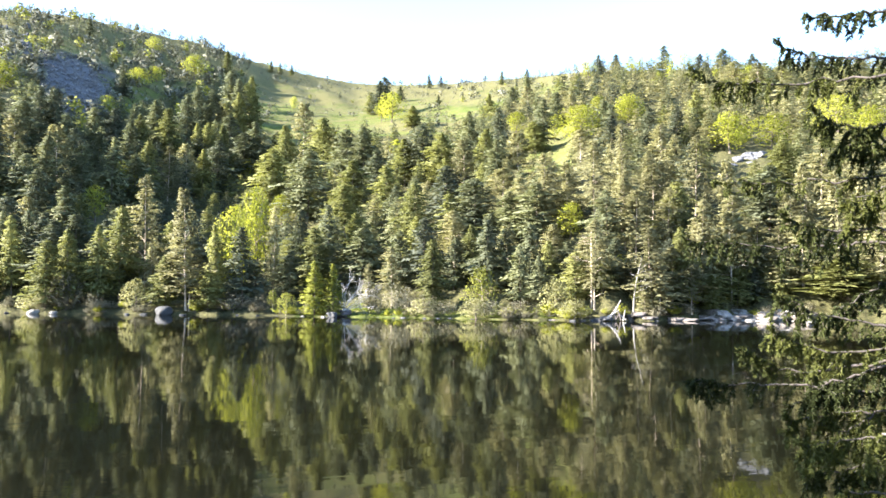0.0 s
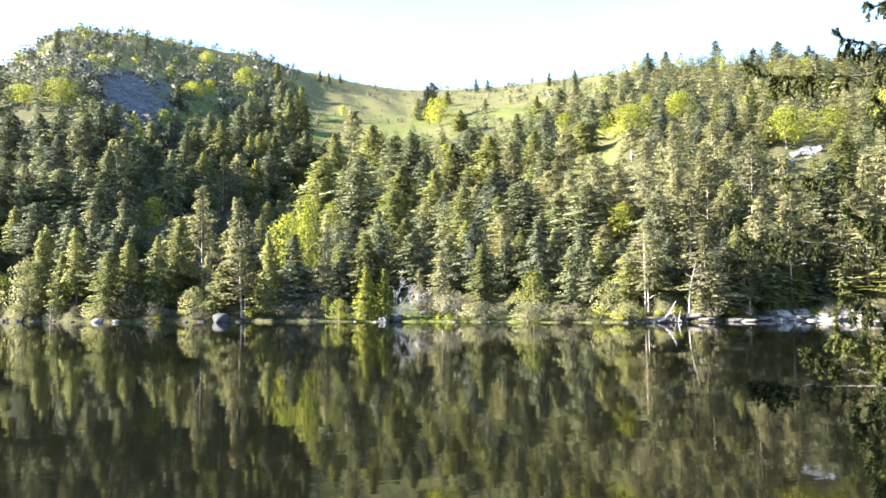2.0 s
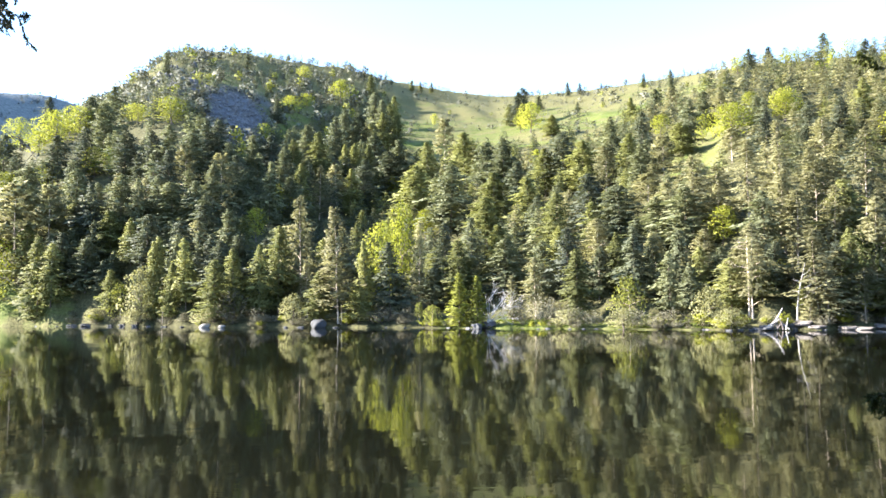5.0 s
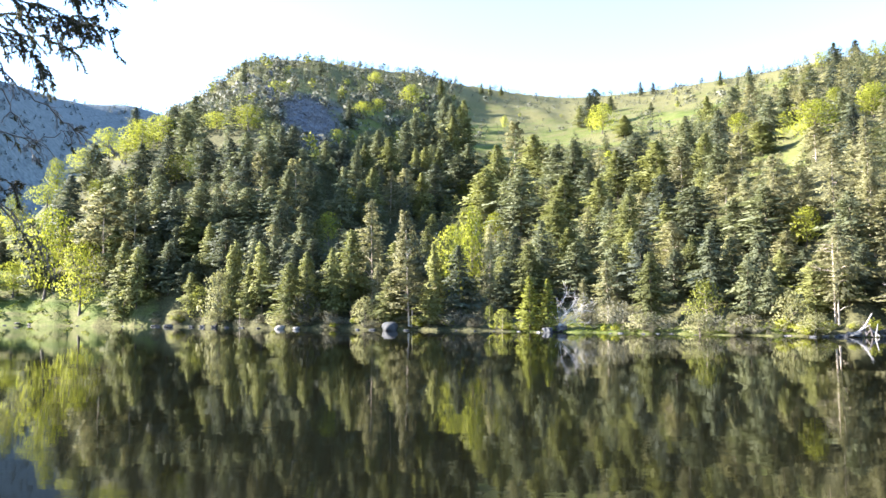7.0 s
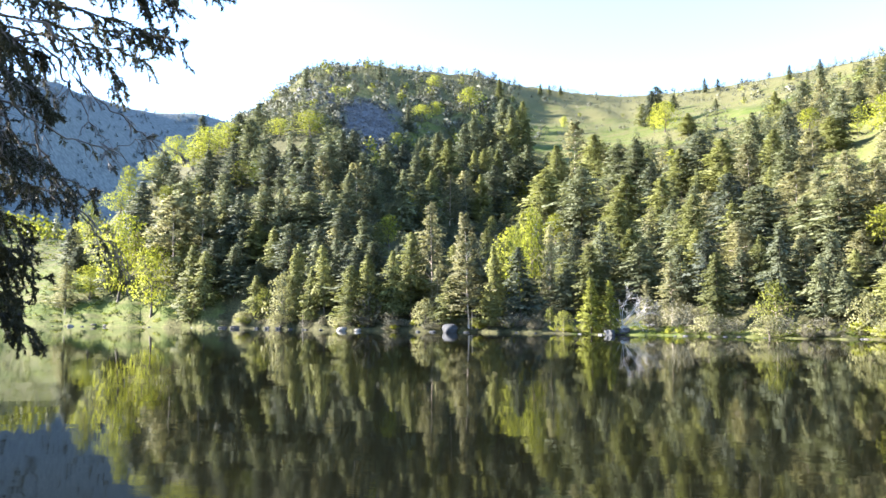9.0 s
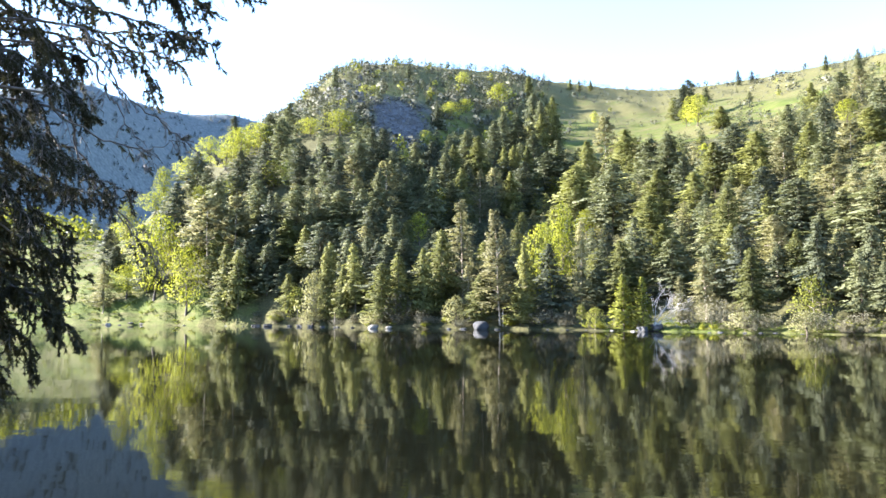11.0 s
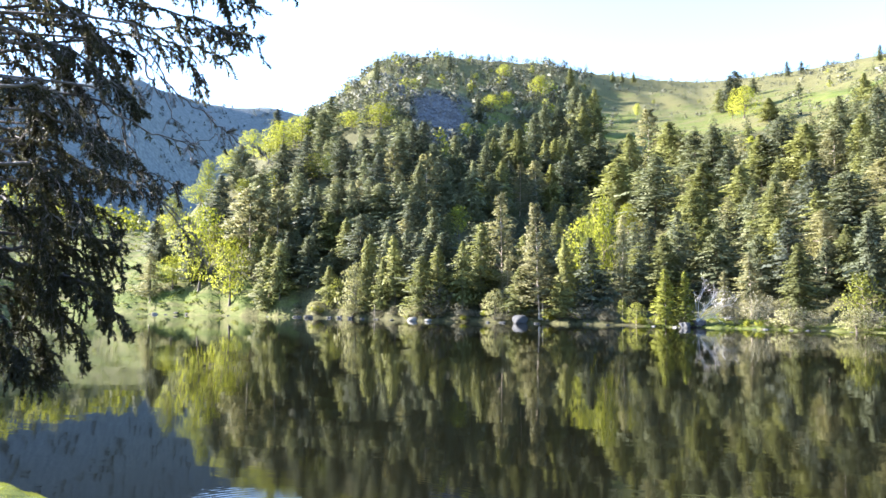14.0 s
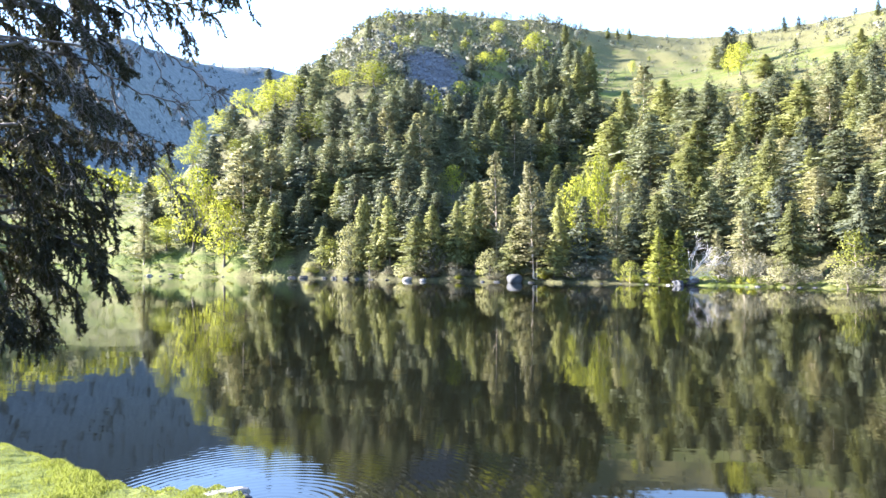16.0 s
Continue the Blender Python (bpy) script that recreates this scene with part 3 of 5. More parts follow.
def plant_at(kind, x, y, h, w, label=""):
    n = COUNT.get(kind, 0)
    COUNT[kind] = n + 1
    i = n % len(KINDS[kind][1])
    z = float(height(x, y))
    turn = Euler((rng.normal(0, 0.02), rng.normal(0, 0.02), rng.uniform(0, 6.28)))
    if kind in ("fir", "shore_fir", "pale_fir"):
        w *= 1.32 if h > 6 else 1.12
    m = Matrix.LocRotScale((x, y, z - 0.05), turn, (w, w, h))
    if (kind, i) not in STOCK:
        ob = STOCK[kind, i] = make_kind(kind, i)
        ob.matrix_basis = m
    else:
        src = STOCK[kind, i]
        ob = copy_thing(src, m @ Matrix.Diagonal((*[1 / s for s in src.scale], 1)))
    if label:
        ob["label"] = label
    PLANTED.append((x, y, w * 0.5))
    return ob


plant('fir', -21.3, 14, 9.0, 5.0)
plant('fir', -20.6, 9, 6.5, 4.2)
plant('fir', -20.0, 16, 9.5, 5.2)
plant('fir', -21.0, 22, 10.5, 5.6)
plant('fir', -19.4, 8, 7.0, 4.4)
plant('shore_fir', -23.4, 3, 17.8, 7.2)
plant('shore_fir', -22.6, 5, 13.0, 5.3)
plant('shore_fir', -24.1, 10, 13.3, 7.5)
plant('shore_fir', -18.8, 4, 8.9, 3.9)
plant('birch', -18.2, 2.5, 7.7, 5.2)
plant('willow', -16.9, 2, 10.7, 7.1)
plant('shore_fir', -16.1, 3, 15.8, 4.2)
plant('shore_fir', -15.6, 5, 14.6, 4.0)
plant('fir', -14.6, 8, 13.2, 4.7)
plant('shore_fir', -14.9, 3, 11.3, 4.1)
plant('shore_fir', -13.8, 6, 13.8, 4.3)
plant('fir', -12.8, 14, 11.5, 3.2)
plant('shore_fir', -10.4, 5, 12.8, 5.8)
plant('shore_fir', -11.8, 3, 11.3, 5.7)
plant('bush', -10.4, 1.5, 6.4, 7.6)
plant('bush', -8.7, 1.5, 3.3, 4.1)
plant('shore_fir', -8.6, 6, 13.5, 5.7)
plant('shore_fir', -7.2, 9, 16.7, 6.3)
plant('pale_fir', -5.0, 8, 10.1, 3.8)
plant('willow', -6.1, 1.5, 5.3, 4.5)
plant('pine', -2.7, 2.5, 11.8, 11.8)
plant('pine', -2.7, 12, 20.0, 7.2)
plant('shore_fir', -4.1, 4, 8.8, 5.4)
plant('shore_fir', -1.1, 2, 6.5, 4.3)
plant('beech', 0.7, 16, 16.8, 7.7)
plant('beech', 2.3, 24, 19.4, 6.5)
plant('fir', 1.4, 8, 13.8, 7.0)
plant('pale_fir', 3.6, 18, 17.1, 5.0)
plant('shore_fir', -0.4, 10, 13.9, 4.7)
plant('bush', 0.7, 1.5, 3.3, 6.7)
plant('bush', 2.7, 2, 2.9, 4.0)
plant('birch', 3.6, 2, 4.0, 2.3)
plant('birch', 4.6, 1.5, 3.6, 3.7)
plant('young_fir', 6.7, 1.5, 8.8, 5.6)
plant('young_fir', 8.1, 3, 8.2, 4.8)
plant('young_pine', 10.9, 9, 7.9, 3.6)
plant('pale_fir', 12.6, 12, 9.9, 4.8)
plant('shore_fir', 15.8, 10, 11.6, 5.1)
plant('fir', 15.1, 18, 12.8, 5.3)
plant('birch', 19.6, 6, 7.3, 6.4)
plant('fir', 20.1, 14, 13.3, 5.6)
plant('fir', 21.4, 18, 9.8, 5.1)
plant('fir', 23.4, 16, 11.1, 4.8)
plant('shore_fir', 24.7, 14, 9.1, 5.0)
plant('fir', 24.1, 12, 7.6, 4.2)
plant('fir', 22.6, 11, 10.2, 4.1)
plant('pale_fir', 28.2, 5, 14.3, 6.9)
plant('willow', 25.3, 4, 5.6, 5.3)
plant('beech', 26.4, 30, 6.7, 6.5)
plant('shore_fir', 26.8, 10, 7.8, 4.9)
plant('shore_fir', 28.9, 8, 5.4, 4.7)
plant('bush', 11.5, 5, 4.6, 5.0)
plant('bush', 13.0, 6, 4.8, 5.4)
plant('bush', 15.1, 1.5, 3.4, 6.9)
plant('bush', 16.9, 2, 2.7, 4.3)
plant('bush', 19.8, 1.5, 3.0, 7.7)
plant('bush', 22.7, 2, 2.8, 7.2)
plant('bush', 14.0, 7, 4.3, 4.6)
plant('shore_fir', 6.9, 20, 12.4, 6.7)
plant('fir', 7.8, 26, 15.2, 6.0)
plant('fir', 5.6, 28, 15.0, 6.2)
plant('fir', 13.3, 20, 10.1, 5.4)
plant('fir', 17.4, 17, 9.5, 5.3)
plant('fir', 26.1, 16, 7.1, 4.7)
plant('beech', -28.4, 9, 21.2, 14.4)
plant('beech', -26.3, 4, 16.4, 12.1)
plant('beech', -30.3, 12, 8.7, 9.5)
plant('pale_fir', -5.5, 16, 21.7, 7.7)
plant('pale_fir', 32.4, 4, 12.1, 7.4)
plant('pine', 37.9, 8, 12.3, 9.1)
plant('pale_fir', 39.8, 9, 10.5, 8.4)
plant('pale_fir', 35.7, 6, 11.2, 6.7)
plant('shore_fir', 34.5, 5, 11.6, 4.9)
plant('pale_fir', 42.7, 9, 11.3, 8.4)
plant('shore_fir', 45.4, 6, 6.3, 11.2)
plant('pale_fir', 47.4, 8, 8.0, 8.7)
plant('pine', 33.9, 5, 8.1, 7.2)
plant('shore_fir', 36.9, 5, 7.4, 5.9)
plant('pale_fir', 41.4, 6, 7.8, 7.0)
plant('fir', 29.8, 9, 7.4, 4.8)
plant('fir', 39.3, 5, 5.8, 5.2)
plant('shore_fir', 8.9, 46, 15.8, 10.0)
plant('shore_fir', 10.1, 28, 12.6, 7.8)
plant('shore_fir', 14.2, 32, 15.0, 7.1)
plant('fir', 14.9, 100, 17.4, 10.5)
plant('shore_fir', 13.5, 99, 14.1, 10.1)
plant('shore_fir', 16.4, 92, 15.1, 10.6)
plant('pine', 18.2, 88, 13.2, 9.3)
plant('fir', 18.7, 126, 15.8, 8.4)
plant('shore_fir', 19.8, 90, 14.2, 8.5)
plant('fir', 20.9, 107, 16.8, 7.7)
plant('fir', 20.7, 79, 12.5, 7.2)
plant('pine', 22.4, 79, 12.6, 11.0)
plant('fir', 16.9, 46, 15.2, 9.3)
plant('fir', 19.1, 42, 12.3, 9.5)
plant('pine', 21.3, 63, 8.9, 12.0)
plant('fir', 21.8, 36, 9.6, 9.1)
plant('pale_fir', 24.4, 35, 15.9, 8.0)
plant('pale_fir', 26.1, 38, 11.9, 7.2)
plant('pale_fir', 28.2, 31, 15.6, 7.8)
plant('pale_fir', 30.3, 47, 14.0, 6.6)
plant('fir', 29.6, 74, 12.2, 5.7)
plant('pine', 27.2, 81, 8.4, 8.7)
plant('beech', 27.2, 100, 10.2, 14.7)
plant('beech', 25.2, 121, 8.5, 4.9)
plant('fir', 24.3, 109, 14.5, 7.4)
plant('fir', 25.3, 133, 12.6, 6.9)
plant('fir', 21.9, 198, 13.7, 6.7)
plant('beech', 22.3, 146, 7.6, 8.2)
plant('shore_fir', 23.7, 105, 9.5, 7.3)
plant('pine', 26.6, 134, 8.9, 7.4)
plant('fir', 29.0, 108, 9.6, 5.9)
plant('beech', 30.9, 116, 8.5, 10.8)
plant('pine', 23.2, 175, 12.7, 9.1)
plant('shore_fir', 20.1, 200, 12.7, 7.6)
plant('fir', 29.2, 19, 10.3, 6.2)
plant('pale_fir', 30.5, 19, 12.5, 6.4)
plant('pine', 5.7, 194, 22.1, 13.4)
plant('shore_fir', 7.2, 161, 16.5, 11.4)
plant('shore_fir', 4.3, 145, 19.6, 10.8)
plant('fir', 2.1, 156, 19.6, 11.4)
plant('fir', 3.7, 153, 16.4, 8.7)
plant('fir', 9.0, 129, 16.5, 10.1)
plant('fir', 10.3, 128, 16.2, 11.6)
plant('shore_fir', 3.3, 94, 19.3, 11.8)
plant('fir', 6.1, 81, 19.4, 13.7)
plant('shore_fir', 9.6, 73, 16.7, 12.8)
plant('fir', 11.3, 84, 16.3, 9.8)
plant('shore_fir', 12.1, 67, 16.1, 8.9)
plant('fir', 0.8, 213, 25.1, 10.6)
plant('fir', 0.1, 239, 24.4, 10.5)
plant('fir', -1.0, 211, 20.0, 10.6)
plant('fir', -2.1, 209, 20.0, 9.7)
plant('fir', -2.9, 174, 20.1, 10.3)
plant('fir', 0.3, 165, 19.4, 11.9)
plant('shore_fir', -2.1, 160, 12.8, 5.5)
plant('shore_fir', -1.4, 164, 12.9, 5.6)
plant('shore_fir', -0.4, 143, 19.8, 9.5)
plant('fir', 1.3, 151, 16.4, 11.3)
plant('shore_fir', -4.1, 141, 20.0, 9.6)
plant('fir', -5.0, 151, 16.7, 9.6)
plant('shore_fir', -6.1, 133, 13.7, 7.2)
plant('pale_fir', -4.1, 106, 17.4, 8.9)
plant('shore_fir', -5.5, 93, 18.1, 7.0)
plant('pine', -2.8, 118, 16.3, 10.5)
plant('shore_fir', -1.7, 120, 16.5, 8.8)
plant('fir', -0.7, 129, 18.8, 10.4)
plant('beech', 1.6, 150, 7.7, 7.1)
plant('beech', 3.3, 138, 6.6, 12.0)
plant('beech', -6.3, 234, 8.7, 11.7)
plant('beech', -5.1, 253, 7.4, 9.4)
plant('beech', -2.5, 291, 13.1, 14.1)
plant('beech', -5.3, 327, 8.8, 9.8)
plant('beech', -8.3, 167, 7.6, 7.4)
plant('fir', -7.9, 70, 19.6, 7.2)
plant('beech', -7.2, 83, 11.3, 6.3)
plant('beech', -8.9, 57, 8.4, 6.7)
plant('fir', -8.8, 95, 10.2, 5.9)
plant('fir', -9.8, 71, 12.3, 6.0)
plant('pine', -11.4, 63, 14.8, 12.2)
plant('fir', -12.0, 52, 14.1, 7.8)
plant('fir', -13.5, 72, 14.4, 8.8)
plant('fir', -12.5, 91, 13.7, 7.3)
plant('fir', -11.6, 97, 13.8, 6.7)
plant('beech', -15.0, 118, 9.5, 13.0)
plant('beech', -17.3, 120, 6.9, 9.7)
plant('fir', -18.1, 65, 14.9, 8.5)
plant('fir', -16.2, 60, 12.6, 7.2)
plant('fir', -15.1, 63, 14.1, 7.2)
plant('fir', -15.2, 40, 15.4, 8.0)
plant('fir', -15.8, 31, 12.2, 7.5)
plant('fir', -14.9, 32, 12.0, 8.8)
plant('pine', -14.0, 57, 13.4, 9.2)
plant('fir', -17.2, 26, 13.3, 5.6)
plant('fir', -18.4, 24, 15.0, 9.0)
plant('fir', -20.2, 20, 14.8, 6.9)
plant('beech', -20.1, 74, 9.1, 7.9)
plant('beech', -19.1, 73, 9.0, 5.0)
plant('fir', -21.2, 29, 14.5, 8.0)
plant('beech', -23.0, 66, 7.3, 6.8)
plant('beech', -25.4, 67, 7.6, 6.3)
plant('shore_fir', -18.9, 18, 10.5, 6.3)
plant('shore_fir', -17.6, 17, 10.2, 4.9)
plant('shore_fir', -21.2, 23, 9.8, 5.4)
plant('shore_fir', -20.0, 21, 8.1, 4.2)
plant('pine', -22.9, 17, 16.5, 11.4)
plant('pine', -24.8, 13, 19.6, 15.9)
plant('fir', -24.2, 31, 15.3, 8.4)
plant('fir', -27.2, 29, 20.7, 11.7)
plant('fir', -25.7, 81, 17.4, 10.7)
plant('fir', -22.4, 65, 15.5, 9.5)
plant('fir', -20.7, 72, 15.8, 8.1)
plant('beech', -22.6, 107, 12.2, 15.1)
plant('beech', -21.1, 117, 10.9, 13.5)
plant('beech', -24.7, 126, 11.7, 12.5)
plant('beech', -23.6, 99, 8.5, 10.8)
plant('beech', -26.3, 118, 9.8, 11.9)
plant('beech', -27.9, 99, 13.1, 9.6)
plant('beech', -28.5, 88, 7.8, 12.7)
plant('beech', -30.3, 50, 14.6, 7.1)
plant('fir', -19.5, 93, 16.9, 8.7)
plant('fir', -23.0, 175, 12.8, 7.1)
plant('fir', -20.3, 123, 12.7, 8.2)
plant('fir', -18.9, 144, 13.5, 8.7)
plant('fir', -13.2, 33, 14.4, 7.2)
plant('fir', -14.0, 16, 11.8, 6.5)
plant('fir', -10.7, 29, 12.3, 6.8)
plant('fir', -12.1, 16, 10.3, 5.3)
plant('fir', -22.0, 9, 11.8, 7.2)
plant('fir', -20.5, 8, 11.4, 7.0)
plant('fir', -16.5, 15, 12.3, 6.8)
plant('fir', -9.8, 59, 13.1, 8.0)
plant('fir', -6.3, 83, 15.8, 8.7)
plant('fir', -7.7, 111, 16.3, 8.4)
plant('fir', -6.8, 106, 15.8, 8.1)
plant('fir', -9.0, 114, 11.0, 5.7)
plant('shore_fir', -9.8, 32, 11.2, 4.6)
plant('pale_fir', 36.0, 5, 16.3, 6.8)
plant('shore_fir', 34.6, 17, 11.6, 4.6)
plant('pale_fir', 42.0, 15, 13.3, 7.7)
plant('shore_fir', 41.5, 38, 11.9, 7.9)
plant('pale_fir', 30.3, 24, 14.9, 6.6)
plant('pale_fir', 33.6, 16, 12.5, 6.4)
plant('pale_fir', 35.6, 31, 16.4, 7.2)
plant('pale_fir', 33.2, 57, 12.7, 7.2)
plant('fir', 34.2, 84, 11.7, 6.7)
plant('fir', 32.4, 78, 11.2, 5.4)
plant('beech', 30.8, 124, 9.1, 11.2)
plant('shore_fir', 35.7, 105, 13.2, 7.9)
plant('fir', 28.6, 230, 12.6, 6.5)
plant('fir', 29.9, 259, 11.5, 6.1)
plant('fir', 33.5, 302, 14.2, 6.8)
plant('fir', 36.1, 247, 12.5, 7.5)
plant('fir', 37.7, 266, 13.1, 8.4)
plant('fir', 39.6, 212, 12.4, 7.3)
plant('beech', 27.8, 267, 8.9, 12.1)
plant('beech', 31.4, 261, 8.8, 14.8)
plant('beech', 34.9, 276, 9.3, 12.5)
plant('pale_fir', 38.4, 161, 12.5, 9.6)
plant('pale_fir', 40.0, 158, 12.4, 9.5)
plant('pale_fir', 41.6, 157, 12.5, 11.5)
plant('beech', 39.2, 179, 9.4, 11.9)
plant('pale_fir', 44.9, 19, 13.5, 7.7)
plant('pale_fir', 46.6, 32, 13.5, 8.3)
plant('beech', 38.0, 76, 10.1, 11.9)
plant('beech', 40.8, 81, 9.0, 12.4)
plant('beech', 45.0, 98, 9.8, 13.4)
plant('beech', 47.0, 82, 9.1, 10.9)
plant('pale_fir', 43.9, 37, 13.0, 7.6)
plant('pale_fir', 46.4, 155, 14.3, 11.3)
plant('fir', 43.6, 193, 14.0, 8.6)
plant('pale_fir', 47.5, 15, 11.9, 7.3)
plant('pale_fir', 35.2, 3, 7.5, 5.5)
plant('shore_fir', 36.6, 3, 6.0, 5.0)
plant('pale_fir', 33.0, 2.5, 8.0, 6.0)
plant('shore_fir', 38.4, 4, 6.5, 5.0)
plant('young_pine', 31.9, 2.5, 4.2, 3.2)
plant('broom', 34.0, 2, 1.6, 3.0)
plant('broom', 24.9, 3, 2.3, 3.9)
plant('broom', 26.3, 2, 2.2, 4.5)
plant('broom', 27.4, 4, 1.5, 3.0)
plant('broom', 30.2, 2, 1.1, 3.3)
plant('broom', 34.9, 6, 0.6, 4.3)
plant('beech', 12.5, 244, 14.8, 15.5)
plant('beech', 11.7, 252, 11.2, 7.2)
plant('fir', 11.9, 280, 20.2, 9.5)
plant('fir', 11.4, 274, 19.8, 8.8)
plant('shore_fir', 10.9, 282, 12.2, 7.2)
plant('fir', 13.1, 342, 9.6, 6.1)
plant('fir', 16.1, 282, 6.5, 3.5)
plant('shore_fir', 14.1, 211, 9.8, 9.6)
plant('beech', 4.9, 285, 7.5, 4.9)
plant('shore_fir', 1.7, 275, 17.3, 7.3)
plant('fir', -9.6, 303, 11.1, 4.6)
plant('fir', -15.4, 220, 11.7, 4.9)
plant('shore_fir', -0.1, 336, 14.9, 6.4)
plant('fir', 15.4, 418, 11.0, 4.7)
plant('fir', 16.3, 439, 9.6, 4.1)
plant('shore_fir', 3.1, 389, 8.3, 3.5)
plant('shore_fir', 3.8, 397, 8.5, 3.6)
plant('shore_fir', 4.7, 409, 8.5, 3.6)
plant('shore_fir', 21.1, 350, 9.3, 3.9)
plant('fir', 23.1, 296, 13.6, 5.7)
plant('fir', -7.3, 212, 12.3, 5.3)
plant('shore_fir', 1.3, 237, 19.6, 8.3)
plant('shore_fir', 0.8, 209, 20.4, 8.7)
plant('shore_fir', 1.9, 216, 18.1, 7.8)
plant('shore_fir', 0.3, 243, 18.7, 7.9)


# ---- the wood behind: the front ranks are trees of their own, the rest one mass ----
def wood():
    g = np.random.RandomState(21)
    spots = []
    az, r = g.uniform(-33, 50, 26000), np.sqrt(g.uniform(118 ** 2, 500 ** 2, 26000))
    shore = np.interp(az, SHORE_AZ, SHORE_R)
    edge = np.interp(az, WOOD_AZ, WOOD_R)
    front = np.where((az > 3) & (az < 27), 17, np.where((az < -16) | (az > 29), 6, 10))
    x, y = at(az, r)
    clump = bumps(x, y, 45, 12)
    taken = np.array(PLANTED)
    cells = {}
    for i in range(len(az)):
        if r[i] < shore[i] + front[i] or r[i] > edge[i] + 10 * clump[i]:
            continue
        if 22.8 < az[i] < 26.9 and 175 < r[i] < 240:
            continue
        if any(abs(az[i] - oa) < ow * 0.9 and orr - 34 < r[i] < orr for oa, orr, ow in OPEN):
            continue
        if in_scree(az[i], r[i], 0.85):
            continue
        gap = 5.0 + 0.004 * r[i] + (2.0 if g.rand() < 0.3 else 0)
        if np.min(np.hypot(taken[:, 0] - x[i], taken[:, 1] - y[i]) - 0.6 * taken[:, 2]) < 1.2:
            continue
        key = (int(x[i] // 8), int(y[i] // 8))
        near = [q for dx in (-1, 0, 1) for dy in (-1, 0, 1) for q in cells.get((key[0] + dx, key[1] + dy), ())]
        if any((q[0] - x[i]) ** 2 + (q[1] - y[i]) ** 2 < gap * gap for q in near):
            continue
        cells.setdefault(key, []).append((x[i], y[i]))
        spots.append((r[i] - shore[i], az[i], x[i], y[i], clump[i]))
    spots.sort()
    return spots, g


def massed(name, label, category, spots, forms, mats, g, sink=0.1):
    """Many plants as one mass. Spots: x, y, width, height, form, material. Forms: vertices, faces, normals."""
    vs, fs, ns, ids, tones, n = [], [], [], [], [], 0
    base = height(np.array([q[0] for q in spots]), np.array([q[1] for q in spots])) - sink
    for (x, y, w, h, k, m), z in zip(spots, base):
        v, f, nrm = forms[k]
        a = g.uniform(0, 6.28)
        ca, sa = math.cos(a), math.sin(a)
        vs.append(v @ np.array([[ca * w, -sa * w, 0], [sa * w, ca * w, 0], [0, 0, h]]).T + [x, y, z])
        ns.append(nrm @ np.array([[ca, -sa, 0], [sa, ca, 0], [0, 0, 1]]).T)
        f = f if f.shape[1] == 3 else np.concatenate([f[:, [0, 1, 2]], f[:, [0, 2, 3]]])
        fs.append(f + n)
        n += len(v)
        ids.append(np.full(len(f), m))
        tones.append(np.full(len(v), 1 + g.rand()))
    me = mesh_of(name, np.concatenate(vs), np.concatenate(fs), mats, np.concatenate(ids), normals=np.concatenate(ns), tone=np.concatenate(tones))
    return tagged(new(name, me), label, category, kind="stuff")


def thicken(spots, g):
    forms = ([rounded(conifer_crown(100 + s, 22, 10, 6, 0.06, 0.4, power=0.48 + 0.06 * s, size=1.28, fill=60), 0.42) for s in range(6)] + [rounded(conifer_crown(110 + s, 15, 7, 4, 0.06, 0.4, power=0.48 + 0.07 * s, size=1.5, fill=50), 0.42) for s in range(5)]
             + [rounded(pine_crown(120 + s, 14, 13, 0.2, 0.45), 0.48) for s in range(4)] + [rounded(pine_crown(125 + s, 11, 8, 0.2, 0.6), 0.48) for s in range(4)]
             + [rounded(leaf_crown(130 + s, 12, 28, 0.075, 0.1), 0.8, 0.3) for s in range(4)]
             + [rounded(conifer_crown(140 + s, 15, 7, 4, 0.1, 0.42, 0.25, 0.66, size=1.4, fill=50), 0.42) for s in range(4)] + [rounded(conifer_crown(150 + s, 20, 9, 6, 0.1, 0.42, 0.25, 0.66, size=1.3, fill=60), 0.42) for s in range(4)])
    made = {"fir": 0, "pine": 0, "beech": 0}
    rest = []
    for off, az, x, y, c in spots:
        u = g.rand()
        right = float(smooth((az - 9) / 20))
        # share of firs given the sunlit olive colour, greatest near bearing 2.5
        olive = 0.65 * math.exp(-((az - 2.5) / 5) ** 2) + 0.25 * (az > 6)
        kind = "beech" if off > 60 and u < 0.02 + 0.02 * (c > 0.45) else ("pine" if u < 0.14 + 0.52 * right else "fir")
        h = g.uniform(7.0, 12.5) * (1 - 0.15 * min(1, off / 280))
        w = h * {"fir": g.uniform(0.52, 0.8), "pine": g.uniform(0.5, 0.8), "beech": g.uniform(0.6, 0.85)}[kind]
        if kind == "beech":
            h *= 0.75
        if made[kind] < {"fir": 40, "pine": 30, "beech": 8}[kind]:
            made[kind] += 1
            plant_at("pale_fir" if kind == "pine" and g.rand() < 0.75 else "shore_fir" if kind == "fir" and g.rand() < olive else kind, x, y, h, w)
            continue
        far = off > 105
        k = {"fir": 6 + g.randint(5) if far else g.randint(6), "pine": (23 + g.randint(4) if g.rand() < 0.8 else 15 + g.randint(4)) if far else (27 + g.randint(4) if g.rand() < 0.75 else 11 + g.randint(4)), "beech": 19 + g.randint(4)}[kind]
        rest.append((x, y, w, h, k, {"fir": 3 if g.rand() < olive else 0, "pine": 1, "beech": 2}[kind]))
    massed("forest", "dense mixed wood of firs, pines and beeches on the hillside", "forest", rest, forms, [FIR, PINE, BEECH, SUNLIT_FIR], g)


thicken(*wood())


